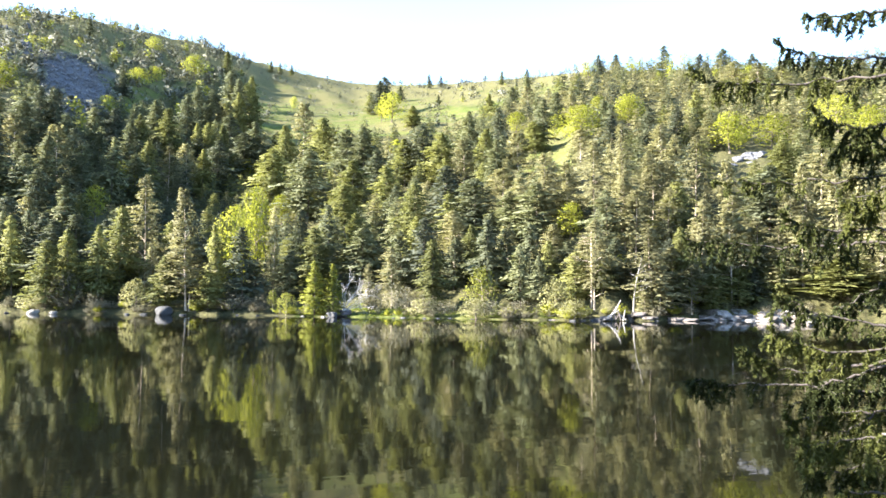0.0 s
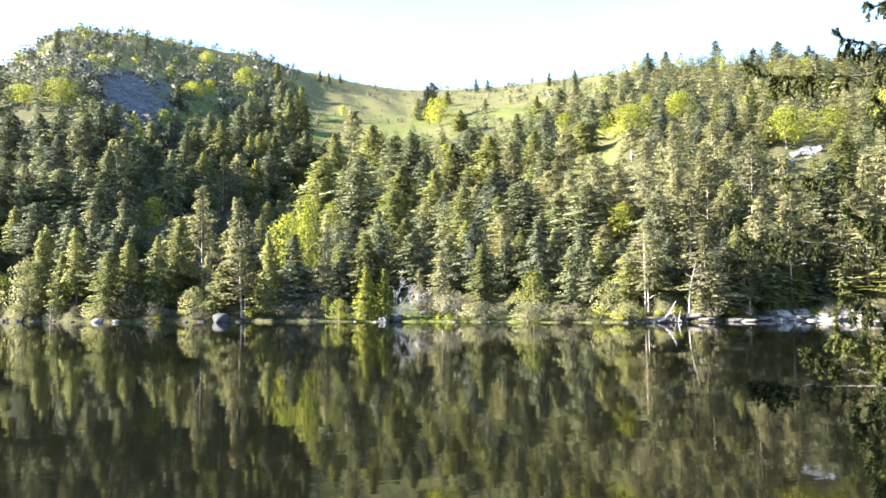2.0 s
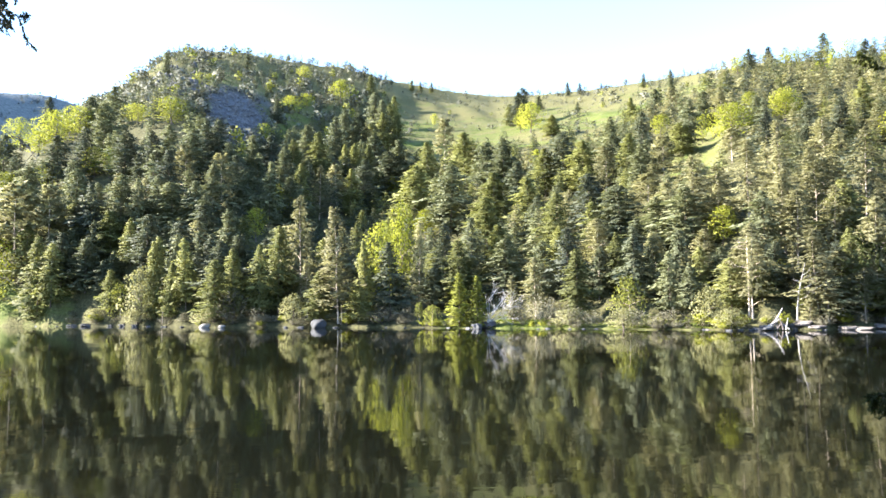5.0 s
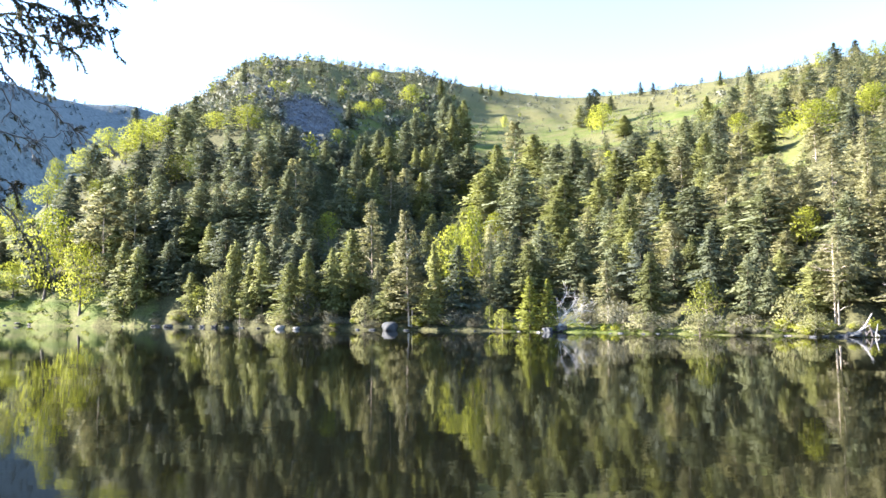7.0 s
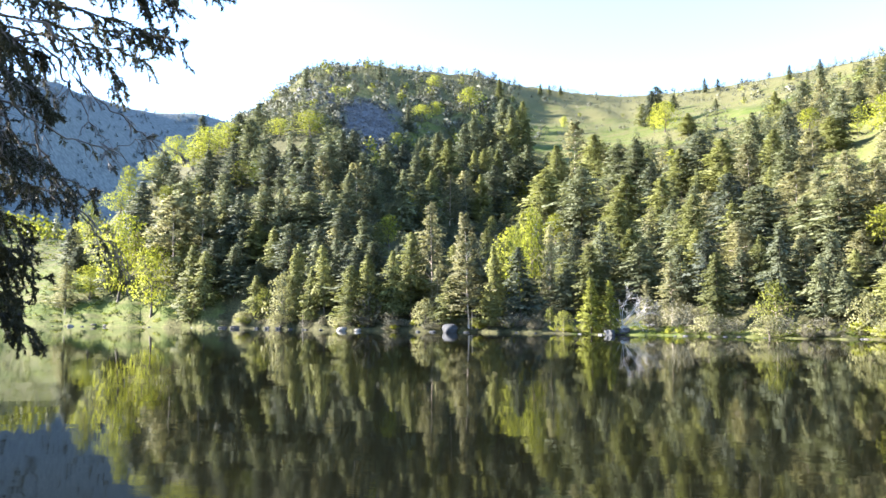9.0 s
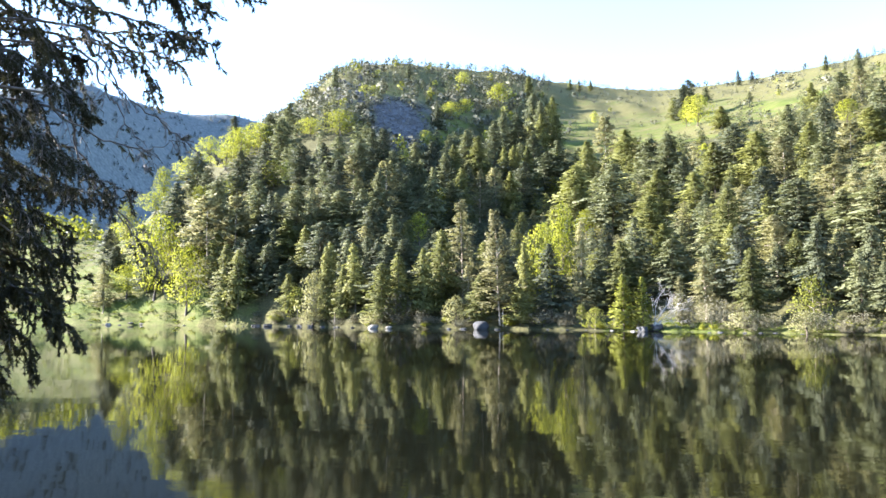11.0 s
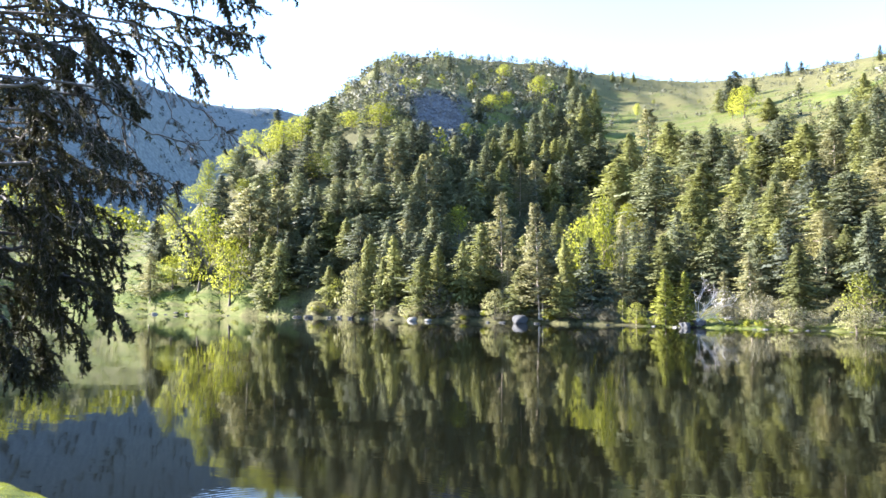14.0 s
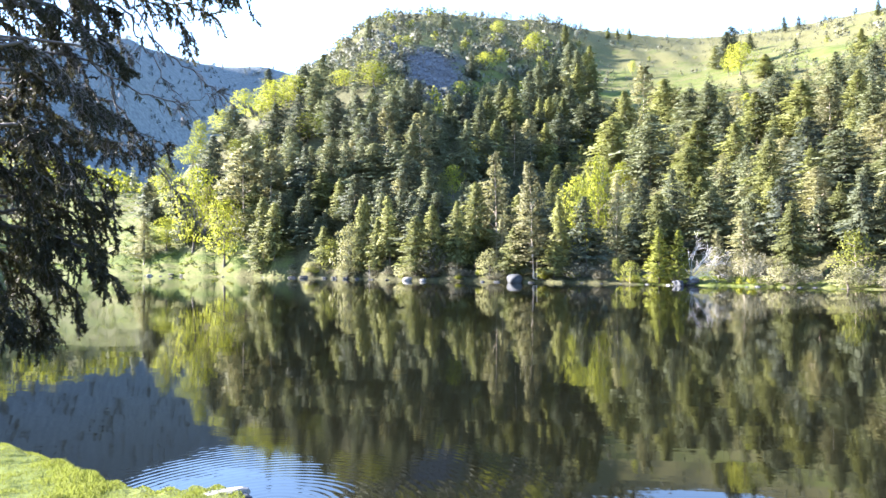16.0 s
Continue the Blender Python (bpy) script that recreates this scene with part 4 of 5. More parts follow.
# ---- scrub, scree and crags on the upper slopes ----
def scatter(name, label, category, spots, forms, mats, g, sink=0.1):
    """Many stones as one mass. Spots: x, y, width, height, form, material."""
    vs, fs, ids, n = [], [], [], 0
    base = height(np.array([q[0] for q in spots]), np.array([q[1] for q in spots])) - sink
    for (x, y, w, h, k, m), z in zip(spots, base):
        v, f = forms[k]
        a = g.uniform(0, 6.28)
        rot = np.array([[math.cos(a) * w, -math.sin(a) * w, 0], [math.sin(a) * w, math.cos(a) * w, 0], [0, 0, h]])
        vs.append(v @ rot.T + [x, y, z])
        fs.append(f + n)
        n += len(v)
        ids.append(np.full(len(f), m))
    me = mesh_of(name, np.concatenate(vs), np.concatenate(fs), mats, np.concatenate(ids))
    return tagged(new(name, me), label, category, kind="stuff")


def stone_form(seed, level=3, rough=0.5):
    bm = bmesh.new()
    bmesh.ops.create_icosphere(bm, subdivisions=level, radius=0.5)
    for v in bm.verts:
        p = v.co * 2.2 + Vector((seed * 3.1, seed, 0))
        v.co *= 1 + rough * noise.noise(p) + rough * 0.55 * noise.noise(p * 2.7) + rough * 0.25 * noise.noise(p * 6.1)
        v.co.z = max(min(v.co.z, 0.42), -0.3) * 0.9 + 0.27
    vs = np.array([v.co[:] for v in bm.verts])
    fs = np.array([[v.index for v in f.verts] for f in bm.faces])
    bm.free()
    return vs, fs


def upper_slopes():
    g = np.random.RandomState(33)
    scrub = [rounded(twig_crown(200 + s, 7, 4, 0.22), 1, 0.1) for s in range(4)] + [rounded(leaf_crown(210 + s, 5, 9, 0.24, 0.02), 1, 0.3) for s in range(3)] + [rounded(conifer_crown(220 + s, 10, 6, 3, 0.05, 0.3, fill=24), 0.42) for s in range(3)]
    spots = []
    for _ in range(4700):
        az = g.uniform(-21, 27)
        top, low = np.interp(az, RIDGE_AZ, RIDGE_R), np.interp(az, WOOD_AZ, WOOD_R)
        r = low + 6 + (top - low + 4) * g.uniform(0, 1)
        x, y = at(az, r)
        u = (r - low) / (top - low)
        open_meadow = 2 < az < 19
        thick = 0.25 + 0.4 * float(bumps(x, y, 60, 40)) + (0.65 if az < 1.5 else 0)
        if open_meadow:
            thick = 0.05 + 0.75 * max(0, u - 0.4) + (0.25 if float(bumps(x, y, 40, 41)) > 0.55 else 0) + (0.15 if az > 13 else 0)
        if g.rand() > thick or in_scree(az, r, 0.75):
            continue
        kind = g.choice(3, p=[0.46, 0.2, 0.34] if not open_meadow else [0.8, 0.14, 0.06])
        size = g.uniform(0.9, 2.8) * (1.5 if az < 0 else 1.1)
        if kind == 0:
            spots.append((x, y, size * 1.2, size, g.randint(4), g.choice(2)))
        elif kind == 1:
            spots.append((x, y, size * 1.5, size * 1.4, 4 + g.randint(3), 2 + int(g.rand() < 0.1)))
        else:
            hh = g.uniform(2.5, 7)
            spots.append((x, y, hh * 0.42, hh, 7 + g.randint(3), 4))
    massed("scrub", "pale leafless scrub and small trees on the upper slopes", "scrub", spots, scrub, [SCRUB, SCRUB, SCRUB, BIRCH, FIR], g)
    blocks = [stone_form(s, 1, 0.5) for s in range(5)]
    spots = []
    for _ in range(2600):
        az, r = g.uniform(-13.3, -7.9), g.uniform(265, 385)
        if in_scree(az, r, 1.05):
            s = g.uniform(0.5, 1.6) ** 1.3
            x, y = at(az, r)
            spots.append((x, y, s, s * 0.8, g.randint(5), 0))
    scatter("scree", "slope of loose grey boulders below the crags", "scree", spots, blocks, [SCREE], g, 0.2)
    spots = []
    for _ in range(70):
        az, r = g.normal(-14.2, 1.1), g.normal(352, 26)
        x, y = at(az, r)
        s = g.uniform(1.4, 3.6)
        spots.append((x, y, s, s * g.uniform(1.1, 2.2), g.randint(5), 0))
    for _ in range(60):
        az = g.uniform(-14, 1)
        x, y = at(az, np.interp(az, RIDGE_AZ, RIDGE_R) - g.uniform(0, 16))
        s = g.uniform(1.0, 3.0)
        spots.append((x, y, s, s * 0.4, g.randint(5), 0))
    scatter("crag", "grey rock crags near the hilltop", "crag", spots, blocks, [STONE], g, 0.5)
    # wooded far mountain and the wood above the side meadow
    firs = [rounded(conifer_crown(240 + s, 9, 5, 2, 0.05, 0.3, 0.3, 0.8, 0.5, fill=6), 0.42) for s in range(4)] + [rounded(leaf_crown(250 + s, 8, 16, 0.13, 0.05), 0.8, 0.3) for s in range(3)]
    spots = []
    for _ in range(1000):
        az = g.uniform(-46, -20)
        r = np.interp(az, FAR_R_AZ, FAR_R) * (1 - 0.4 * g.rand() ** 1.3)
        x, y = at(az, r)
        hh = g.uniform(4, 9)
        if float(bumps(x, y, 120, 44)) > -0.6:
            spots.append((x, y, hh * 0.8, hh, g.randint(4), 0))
    massed("far_forest", "distant wooded mountainside in shade, haze put into its colour", "forest", spots, firs, [HAZY_FIR], g)
    spots = []
    for _ in range(700):
        az, r = g.uniform(-60, -30.8), g.uniform(255, 420)
        if r < np.interp(az, [-60, -38, -34, -31], [330, 300, 285, 262]):
            continue
        x, y = at(az, r)
        hh = g.uniform(7, 13)
        b = g.rand() < 0.22
        spots.append((x, y, hh * (0.8 if b else 0.42), hh * (0.8 if b else 1), (4 + g.randint(3)) if b else g.randint(4), int(b)))
    massed("side_wood", "mixed wood above the side meadow", "forest", spots, firs, [FIR, BEECH], g)


upper_slopes()


def tussocks():
    g = np.random.RandomState(93)
    forms = [rounded(twig_crown(300 + s, 6, 3, 0.5), 1, 0.0, 1.2) for s in range(4)]
    spots = []
    for k in range(3200):
        side = k % 3 < 2
        az = g.uniform(-44, -26.5) if side else g.uniform(4.5, 27)
        shore = np.interp(az, SHORE_AZ, SHORE_R)
        r = shore + (2 + 85 * g.rand() ** 1.3 if side else 1 + 11 * g.rand())
        x, y = at(az, r)
        if float(bumps(x, y, 9, 94)) < g.uniform(-0.9, 0.5):
            continue
        w = g.uniform(0.7, 2.0) if side else g.uniform(0.4, 1.0)
        spots.append((x, y, w, w * g.uniform(0.2, 0.4), g.randint(4), 0))
    massed("tussocks", "uneven tussocks of grass on the lakeside meadow", "grass", spots, forms, [MEADOW_GRASS], g, 0.03)


MEADOW_GRASS = foliage("meadow_grass", (0.075, 0.1, 0.018), (0.14, 0.172, 0.03), (0.22, 0.24, 0.05), 0.35)
tussocks()

# ---- low growth along the waterline ----
low_rng = np.random.RandomState(71)
for _ in range(130):
    az = low_rng.uniform(-27, 46)
    if 7.8 < az < 11.5:
        continue
    kind = low_rng.choice(["bush", "bush", "willow", "bush", "bush", "broom"])
    hh = low_rng.uniform(0.7, 2.0) * (1.5 if kind in ("willow", "birch") else 1.0)
    plant(kind, az, low_rng.uniform(0.4, 3.5), hh, hh * low_rng.uniform(1.1, 2.2) * (0.6 if kind == "birch" else 1.0))

for k in range(60):
    az = low_rng.uniform(30, 46)
    kind = ("young_pine", "pale_fir", "bush", "broom", "willow", "shore_fir")[k % 6]
    hh = low_rng.uniform(1.6, 3.2) if kind in ("bush", "broom") else low_rng.uniform(3.0, 6.5)
    plant(kind, az, low_rng.uniform(4.2, 13), hh, hh * low_rng.uniform(0.6, 0.9) * (1.7 if kind in ("bush", "broom") else 1))

# ---- stones and boulders at the waterline ----
STONE_FORMS = [stone_form(s) for s in range(4)]
STONE_MESHES = {}


def boulder(az, off, w, h, mat, label, name="boulder", depth=1.0, turn=None, lift=-0.25, group="", round_form=False):
    i = (len(STONE_MESHES) + int(abs(az) * 10)) % 4
    key = (i, mat.name)
    if key not in STONE_MESHES:
        STONE_MESHES[key] = mesh_of("stone", *STONE_FORMS[i], [mat])
    r = np.interp(az, SHORE_AZ, SHORE_R) + 1.2 * math.sin(az * 2.3) + 0.6 * math.sin(az * 5.1 + 1) + off
    x, y = at(az, r)
    ob = new(name, mesh_of("stone", *stone_form(i + 5, 3, 0.22), [mat], shade=True) if round_form else STONE_MESHES[key])
    rz = -radians(az) if turn is None else turn
    ob.matrix_basis = Matrix.LocRotScale((x, y, max(float(height(x, y)), -0.15) + lift), Euler((0, 0, rz)), (w, w * depth, h))
    return tagged(ob, label, "stone", group)


boulder(-12.4, 0.0, 2.3, 1.3, WHITE_STONE, "white boulder standing in the shallow water", round_form=True)
boulder(-11.3, 0.2, 1.2, 0.9, WHITE_STONE, "small white stone beside the boulder")
boulder(-4.1, 0.1, 2.6, 2.4, SHADED_STONE, "rounded grey boulder at the water's edge", round_form=True)
boulder(7.4, 0.0, 0.7, 0.5, WHITE_STONE, "pale stone at the foot of the young fir")
boulder(8.1, 0.3, 1.5, 1.4, SHADED_STONE, "dark grey boulder below the dead tree")
boulder(9.0, 1.6, 2.4, 1.8, DARK_WOOD, "dark boulder beneath the dead tree", depth=0.8)
boulder(-31.4, 0.1, 1.4, 1.0, WHITE_STONE, "white stone on the far meadow shore")
boulder(-30.0, 1.4, 1.3, 0.7, SAND_STONE, "grey stone on the far meadow shore")
boulder(-29.2, 1.0, 1.1, 0.6, SAND_STONE, "grey stone on the far meadow shore")
boulder(-21.2, 0.3, 2.0, 0.8, SHADED_STONE, "grey stone at the foot of the wood")
boulder(-20.3, 0.5, 2.2, 1.0, SHADED_STONE, "grey stone at the foot of the wood")
for az, w, h in ((-18.8, 1.6, 0.7), (-18.0, 1.9, 0.9), (-17.2, 1.6, 0.9), (-16.3, 1.4, 0.6), (-15.2, 1.8, 0.5), (-6.6, 1.0, 0.6), (-5.4, 1.1, 0.6), (-2.9, 1.5, 0.5)):
    boulder(az, 0.2, w * 0.7, h, SHADED_STONE, "grey flat stone along the waterline", depth=0.8, group="flat stones along the waterline")
shelf_rng = np.random.RandomState(53)
for k in range(22):
    q = shelf_rng.rand()
    boulder(37.6 + 5.2 * k / 21 + shelf_rng.normal(0, 0.1), -1.2 + 3.6 * q, shelf_rng.uniform(1.6, 3.8), 0.5 + 1.1 * q + shelf_rng.uniform(0, 0.4), (WHITE_STONE, SAND_STONE)[k % 2],
            "pale rock of the ledge sloping into the lake", depth=0.8, group="pale ledge rocks")
for az, off, w, h in ((38.6, 69, 2.6, 2.6), (39.2, 71, 3.4, 2.8), (39.7, 70, 2.4, 2.2), (40.1, 72, 2.8, 2.4), (38.3, 67, 1.6, 1.2), (39.4, 67, 1.8, 1.3)):
    boulder(az, off, w, h, SCREE, "pale rock of an outcrop among the pines on the hillside", depth=0.8, lift=-0.4, group="pale outcrop rocks")
for az, w, h, off in ((34.2, 2.4, 1.4, 0.6), (35.0, 3.0, 1.2, 0.5), (36.2, 3.2, 1.7, 0.9), (37.2, 2.6, 1.3, 0.4), (31.4, 2.6, 2.0, 2.0), (32.1, 2.4, 1.4, 1.0), (36.8, 2.2, 2.6, 2.4)):
    boulder(az, off, w, h * 0.6, SAND_STONE, "low pinkish rock on the wooded bank", depth=0.8, group="pinkish bank rocks")
for az, w, h, off in ((26.6, 0.9, 0.5, 0.3), (27.3, 1.2, 0.5, 0.5), (28.0, 0.8, 0.5, 0.2), (28.6, 1.5, 0.7, 0.6), (29.1, 1.7, 0.9, 1.2), (30.6, 2.0, 1.3, 1.6), (30.9, 1.3, 0.8, 0.4), (25.6, 0.8, 0.4, 0.3), (24.9, 0.7, 0.4, 0.2)):
    boulder(az, off, w, h, STONE, "low grey stone beside the driftwood", depth=0.9, group="stones beside the driftwood")
edge_rng = np.random.RandomState(51)
for _ in range(90):
    az = edge_rng.uniform(-33, 44)
    s = edge_rng.uniform(0.25, 0.8)
    boulder(az, edge_rng.uniform(-0.1, 0.6), s, s * 0.6, (SHADED_STONE, SAND_STONE, WHITE_STONE)[edge_rng.choice(3, p=[0.7, 0.22, 0.08])],
            "small stone on the muddy waterline", "stone", turn=edge_rng.uniform(0, 6), group="small stones along the waterline")


# ---- dead wood ----
def limbs(g, start, way, length, radius, depth, spread, pieces, up=0.15):
    n = 5
    p, d, pts = np.array(start, float), np.array(way, float), []
    for k in range(n):
        pts.append(p.copy())
        d = d + g.normal(0, 0.07, 3) + [0, 0, up * 0.15]
        d /= np.linalg.norm(d)
        p = p + d * length / (n - 1)
    pieces.append(tube(pts, np.linspace(radius, radius * 0.35, n), 6 if depth > 1 else 4))
    if depth == 0:
        return
    for k in range(3 if depth > 1 else 4):
        q = g.uniform(0.3, 1)
        at_p = pts[min(n - 1, int(q * (n - 1) + 0.5))]
        w = d + g.normal(0, spread, 3)
        w /= np.linalg.norm(w)
        limbs(g, at_p, w, length * g.uniform(0.55, 0.8), radius * 0.5, depth - 1, spread, pieces, up)


def wooden(name, label, az, off, pieces_of, mat, parts, z=None, category="dead tree", size=1.0):
    r = np.interp(az, SHORE_AZ, SHORE_R) + 1.2 * math.sin(az * 2.3) + 0.6 * math.sin(az * 5.1 + 1) + off
    x, y = at(az, r)
    ob = tagged(new(name), label, category)
    ob.matrix_basis = Matrix.LocRotScale((x, y, float(height(x, y)) - 0.05 if z is None else z), Euler((0, 0, -radians(az))), (size, size, size))
    for part_name, m, pieces in pieces_of:
        part(part_name, mesh_of(part_name, *joined(pieces), [m], shade=True), ob)
    return ob


def dead_tree():
    g = np.random.RandomState(4)
    stems = []
    for way, ln in (((-0.5, 0.1, 0.9), 2.2), ((0.05, 0.2, 1), 2.7), ((0.45, -0.2, 0.9), 2.9), ((0.8, 0.1, 0.6), 3.2), ((1, 0.3, 0.35), 3.3), ((0.9, -0.2, 0.12), 2.6), ((0.3, 0.4, 0.8), 2.4), ((-0.2, -0.3, 0.8), 1.8)):
        one = []
        limbs(g, (0, 0, 0.7), way, ln, 0.062, 3, 0.55, one, 0.05)
        stems.append(("limb", BLEACHED, one))
    foot = [tube([(-0.2, 0, 0), (-0.05, 0, 0.5), (0, 0, 1.0)], [0.42, 0.3, 0.22], 8)]
    wooden("dead_tree", "bleached leafless tree with spreading limbs by the water", 9.0, 1.4, [("trunk", BLEACHED, foot)] + stems, BLEACHED, None, size=1.25)


def leaning_snag():
    g = np.random.RandomState(9)
    trunk = [tube([(-0.7, 0, 0), (-0.6, 0, 2.5), (-0.3, 0, 5), (0.15, 0, 7), (0.5, 0, 8.4), (0.8, 0, 9.6)], [0.15, 0.125, 0.11, 0.09, 0.07, 0.03], 8)]
    arms = []
    for z, ln, s in ((7.4, 1.6, 1), (6.8, 2.2, 1), (6.1, 1.9, 1), (5.2, 2.8, 1), (4.3, 3.2, 1), (3.6, 2.4, 1), (6.4, 1.1, -1), (4.8, 0.9, -1), (2.6, 2.6, 1)):
        one = []
        x0 = float(np.interp(z, [0, 2.5, 5, 7, 8.4], [-0.7, -0.6, -0.3, 0.15, 0.5]))
        limbs(g, (x0, 0, z), (s, g.uniform(-0.5, 0.5), 0.35), ln * 0.8, 0.05, 1, 0.3, one)
        arms.append(("limb", DEAD_WOOD, one))
    wooden("leaning_snag", "white barkless dead trunk leaning among pines", 31.4, 3.0, [("trunk", DEAD_WOOD, trunk)] + arms, DEAD_WOOD, None, size=0.88)


def standing_snag(az, off, h, rad, label, arms, seed):
    g = np.random.RandomState(seed)
    trunk = [tube([(0, 0, 0), (0.03, 0, h * 0.4), (0, 0.03, h * 0.8), (0.02, 0, h)], [rad * 1.2, rad, rad * 0.75, rad * 0.4], 8)]
    parts = [("trunk", PALE_BARK, trunk)]
    for k in range(arms):
        one = []
        s = -1 if k % 3 else 1
        limbs(g, (0, 0, h * g.uniform(0.45, 0.95)), (s, g.uniform(-0.6, 0.6), 0.1), g.uniform(0.6, 2.2), rad * 0.28, 1, 0.3, one)
        parts.append(("limb", PALE_BARK, one))
    wooden("standing_snag", label, az, off, parts, PALE_BARK, None)


def driftwood():
    g = np.random.RandomState(14)
    pieces = []
    for k, (a, b, rad) in enumerate((((-0.9, 0, 0.1), (0.9, 0.4, 2.9), 0.26), ((-1.4, 0.2, 0.2), (0.7, 0, 1.5), 0.18), ((0.3, 0, 0.1), (0.0, 0.2, 1.9), 0.2), ((0.9, 0, 0.0), (0.3, 0, 1.7), 0.2),
                                     ((1.6, 0.1, 0.1), (0.5, 0, 1.3), 0.16), ((-0.4, -0.2, 0), (-0.2, 0, 1.4), 0.15), ((1.2, -0.2, 0.0), (1.5, 0, 1.6), 0.16), ((0.1, -0.1, 0.0), (0.9, 0, 1.2), 0.14), ((-0.9, -0.1, 0.1), (0.2, 0.1, 1.1), 0.12), ((0.6, 0.2, 0.0), (1.3, 0.2, 1.1), 0.13), ((-0.1, 0.2, 0.0), (0.6, 0.2, 2.0), 0.12))):
        a, b = np.array(a), np.array(b)
        mid = (a + b) / 2 + g.normal(0, 0.12, 3)
        pieces.append(("root" if k else "log", DARK_WOOD if k in (2, 3, 5, 7, 9) else DEAD_WOOD, [tube([a, mid, b], [rad * 0.7, rad * 0.55, rad * 0.25], 7)]))
    wooden("driftwood", "uprooted bleached stump with tangled roots on the shore", 29.7, 0.3, pieces, DEAD_WOOD, None, category="driftwood")


dead_tree()
leaning_snag()
standing_snag(28.0, 6.0, 12.4, 0.12, "tall pale bare trunk with stubby broken limbs", 8, 3)
standing_snag(-2.4, 1.2, 3.6, 0.16, "short white trunk at the water's edge", 2, 5)
standing_snag(38.0, 5.0, 6.0, 0.1, "slim pale trunk on the rocky bank", 2, 6)
standing_snag(-15.4, 1.2, 2.6, 0.1, "slim pale trunk at the foot of the firs", 1, 8)
driftwood()


# ---- the near spruces, whose boughs hang into the view ----
def hanging_bough(tree, path, needles, sides, side_len, seed, fall, leaf, rad):
    """A bough along a bent path with hanging side shoots; needles: how thickly they are set, near 0 for a bare dead bough."""
    g = np.random.RandomState(seed)
    p = np.array(path, float)
    ext = np.concatenate([[2 * p[0] - p[1]], p, [2 * p[-1] - p[-2]]])
    pts = []
    for i in range(1, len(ext) - 2):
        a, b, c, d = ext[i - 1:i + 3]
        for t in np.linspace(0, 1, 7)[:-1]:
            pts.append(0.5 * (2 * b + (c - a) * t + (2 * a - 5 * b + 4 * c - d) * t * t + (3 * b - a - 3 * c + d) * t ** 3))
    pts = np.array(pts + [p[-1]])
    m = len(pts)
    q = np.linspace(0, 1, m)
    pts[1:-1] += g.normal(0, 0.012, (m - 2, 3))
    way = unit(np.gradient(pts, axis=0))
    flat = unit(np.cross(way, [[0, 0, 1.0]]))
    stems, leaves = [tube(pts, rad * (1.0 - 0.86 * q), 5)], []
    bare = needles < 0.3

    def clothe(line, thick):
        n = int(thick * 350 * np.linalg.norm(line[-1] - line[0])) + 3
        k = np.linspace(0, 1, len(line))
        t = g.uniform(0.0 if not bare else 0.5, 1, n)
        c = np.stack([np.interp(t, k, line[:, i]) for i in range(3)], 1)
        along = unit(np.stack([np.interp(t, k, np.gradient(line[:, i])) for i in range(3)], 1))
        o = unit(along * 0.8 + unit(g.normal(0, 1, (n, 3))) * 0.75)
        s = unit(np.cross(o, g.normal(0, 1, (n, 3))))
        leaves.append((np.stack([c - s * 0.006, c + s * 0.006, c + o * g.uniform(0.02, 0.038, n)[:, None]], 1).reshape(-1, 3), np.arange(n * 3).reshape(n, 3)))

    for k in range(sides):
        u = 1.0 if k < 3 else 0.12 + 0.88 * g.uniform(0, 1) ** 0.8
        at_u = np.array([np.interp(u, q, pts[:, i]) for i in range(3)])
        j = min(m - 1, int(u * (m - 1)))
        ln = side_len * g.uniform(0.35, 1.15) * (1.05 - 0.45 * u)
        d = way[j] * g.uniform(0.2, 0.9) + flat[j] * g.choice([-1, 1]) * g.uniform(0.1, 0.8) + np.array([0, 0, g.uniform(-0.5, 0.3)])
        if u == 1.0:
            d, ln = way[j] + g.normal(0, 0.3, 3) + [0, 0, 0.25 if not bare else 0], 0.06
        d /= np.linalg.norm(d)
        line = [at_u]
        for _ in range(5):
            d = d + np.array([0, 0, -fall * (1.0 if u < 1 else 0.05)]) + g.normal(0, 0.1 if not bare else 0.2, 3)
            d /= np.linalg.norm(d)
            line.append(line[-1] + d * ln / 5)
        line = np.array(line)
        stems.append(tube(line[[0, 1, 3, 5]], [0.005, 0.0042, 0.003, 0.0014] if bare else [0.0035, 0.003, 0.002, 0.001], 3))
        if needles > 0.9 or g.rand() < needles:
            clothe(line, max(needles, 0.6))
        for _ in range(3 if needles < 0.9 else 1):
            i = g.randint(1, 5)
            e = unit((d + g.normal(0, 0.7, 3))[None])[0]
            tip = line[i] + e * ln * g.uniform(0.2, 0.5)
            twig = np.array([line[i], (line[i] + tip) / 2 + g.normal(0, 0.012, 3), tip + [0, 0, -0.02]])
            stems.append(tube(twig, [0.003, 0.0024, 0.0012], 3))
            if g.rand() < needles:
                clothe(twig, max(needles, 0.6))
    if not bare:
        clothe(pts[m // 3:], 1.2 * min(needles, 1))
    ob = part("bough", mesh_of("bough", *joined(stems), [DARK_WOOD if needles > 0.95 else DRY_BARK], shade=True), tree)
    if leaves:
        part("needles", mesh_of("needles", *joined(leaves), [leaf]), ob, "dark green needles")


SPRUCE = foliage("spruce_needles", (0.024, 0.031, 0.012), (0.054, 0.064, 0.02), (0.118, 0.126, 0.034), 0.28)
OLD_SPRUCE = foliage("old_spruce_needles", (0.045, 0.044, 0.03), (0.08, 0.078, 0.047), (0.14, 0.132, 0.075), 0.25)
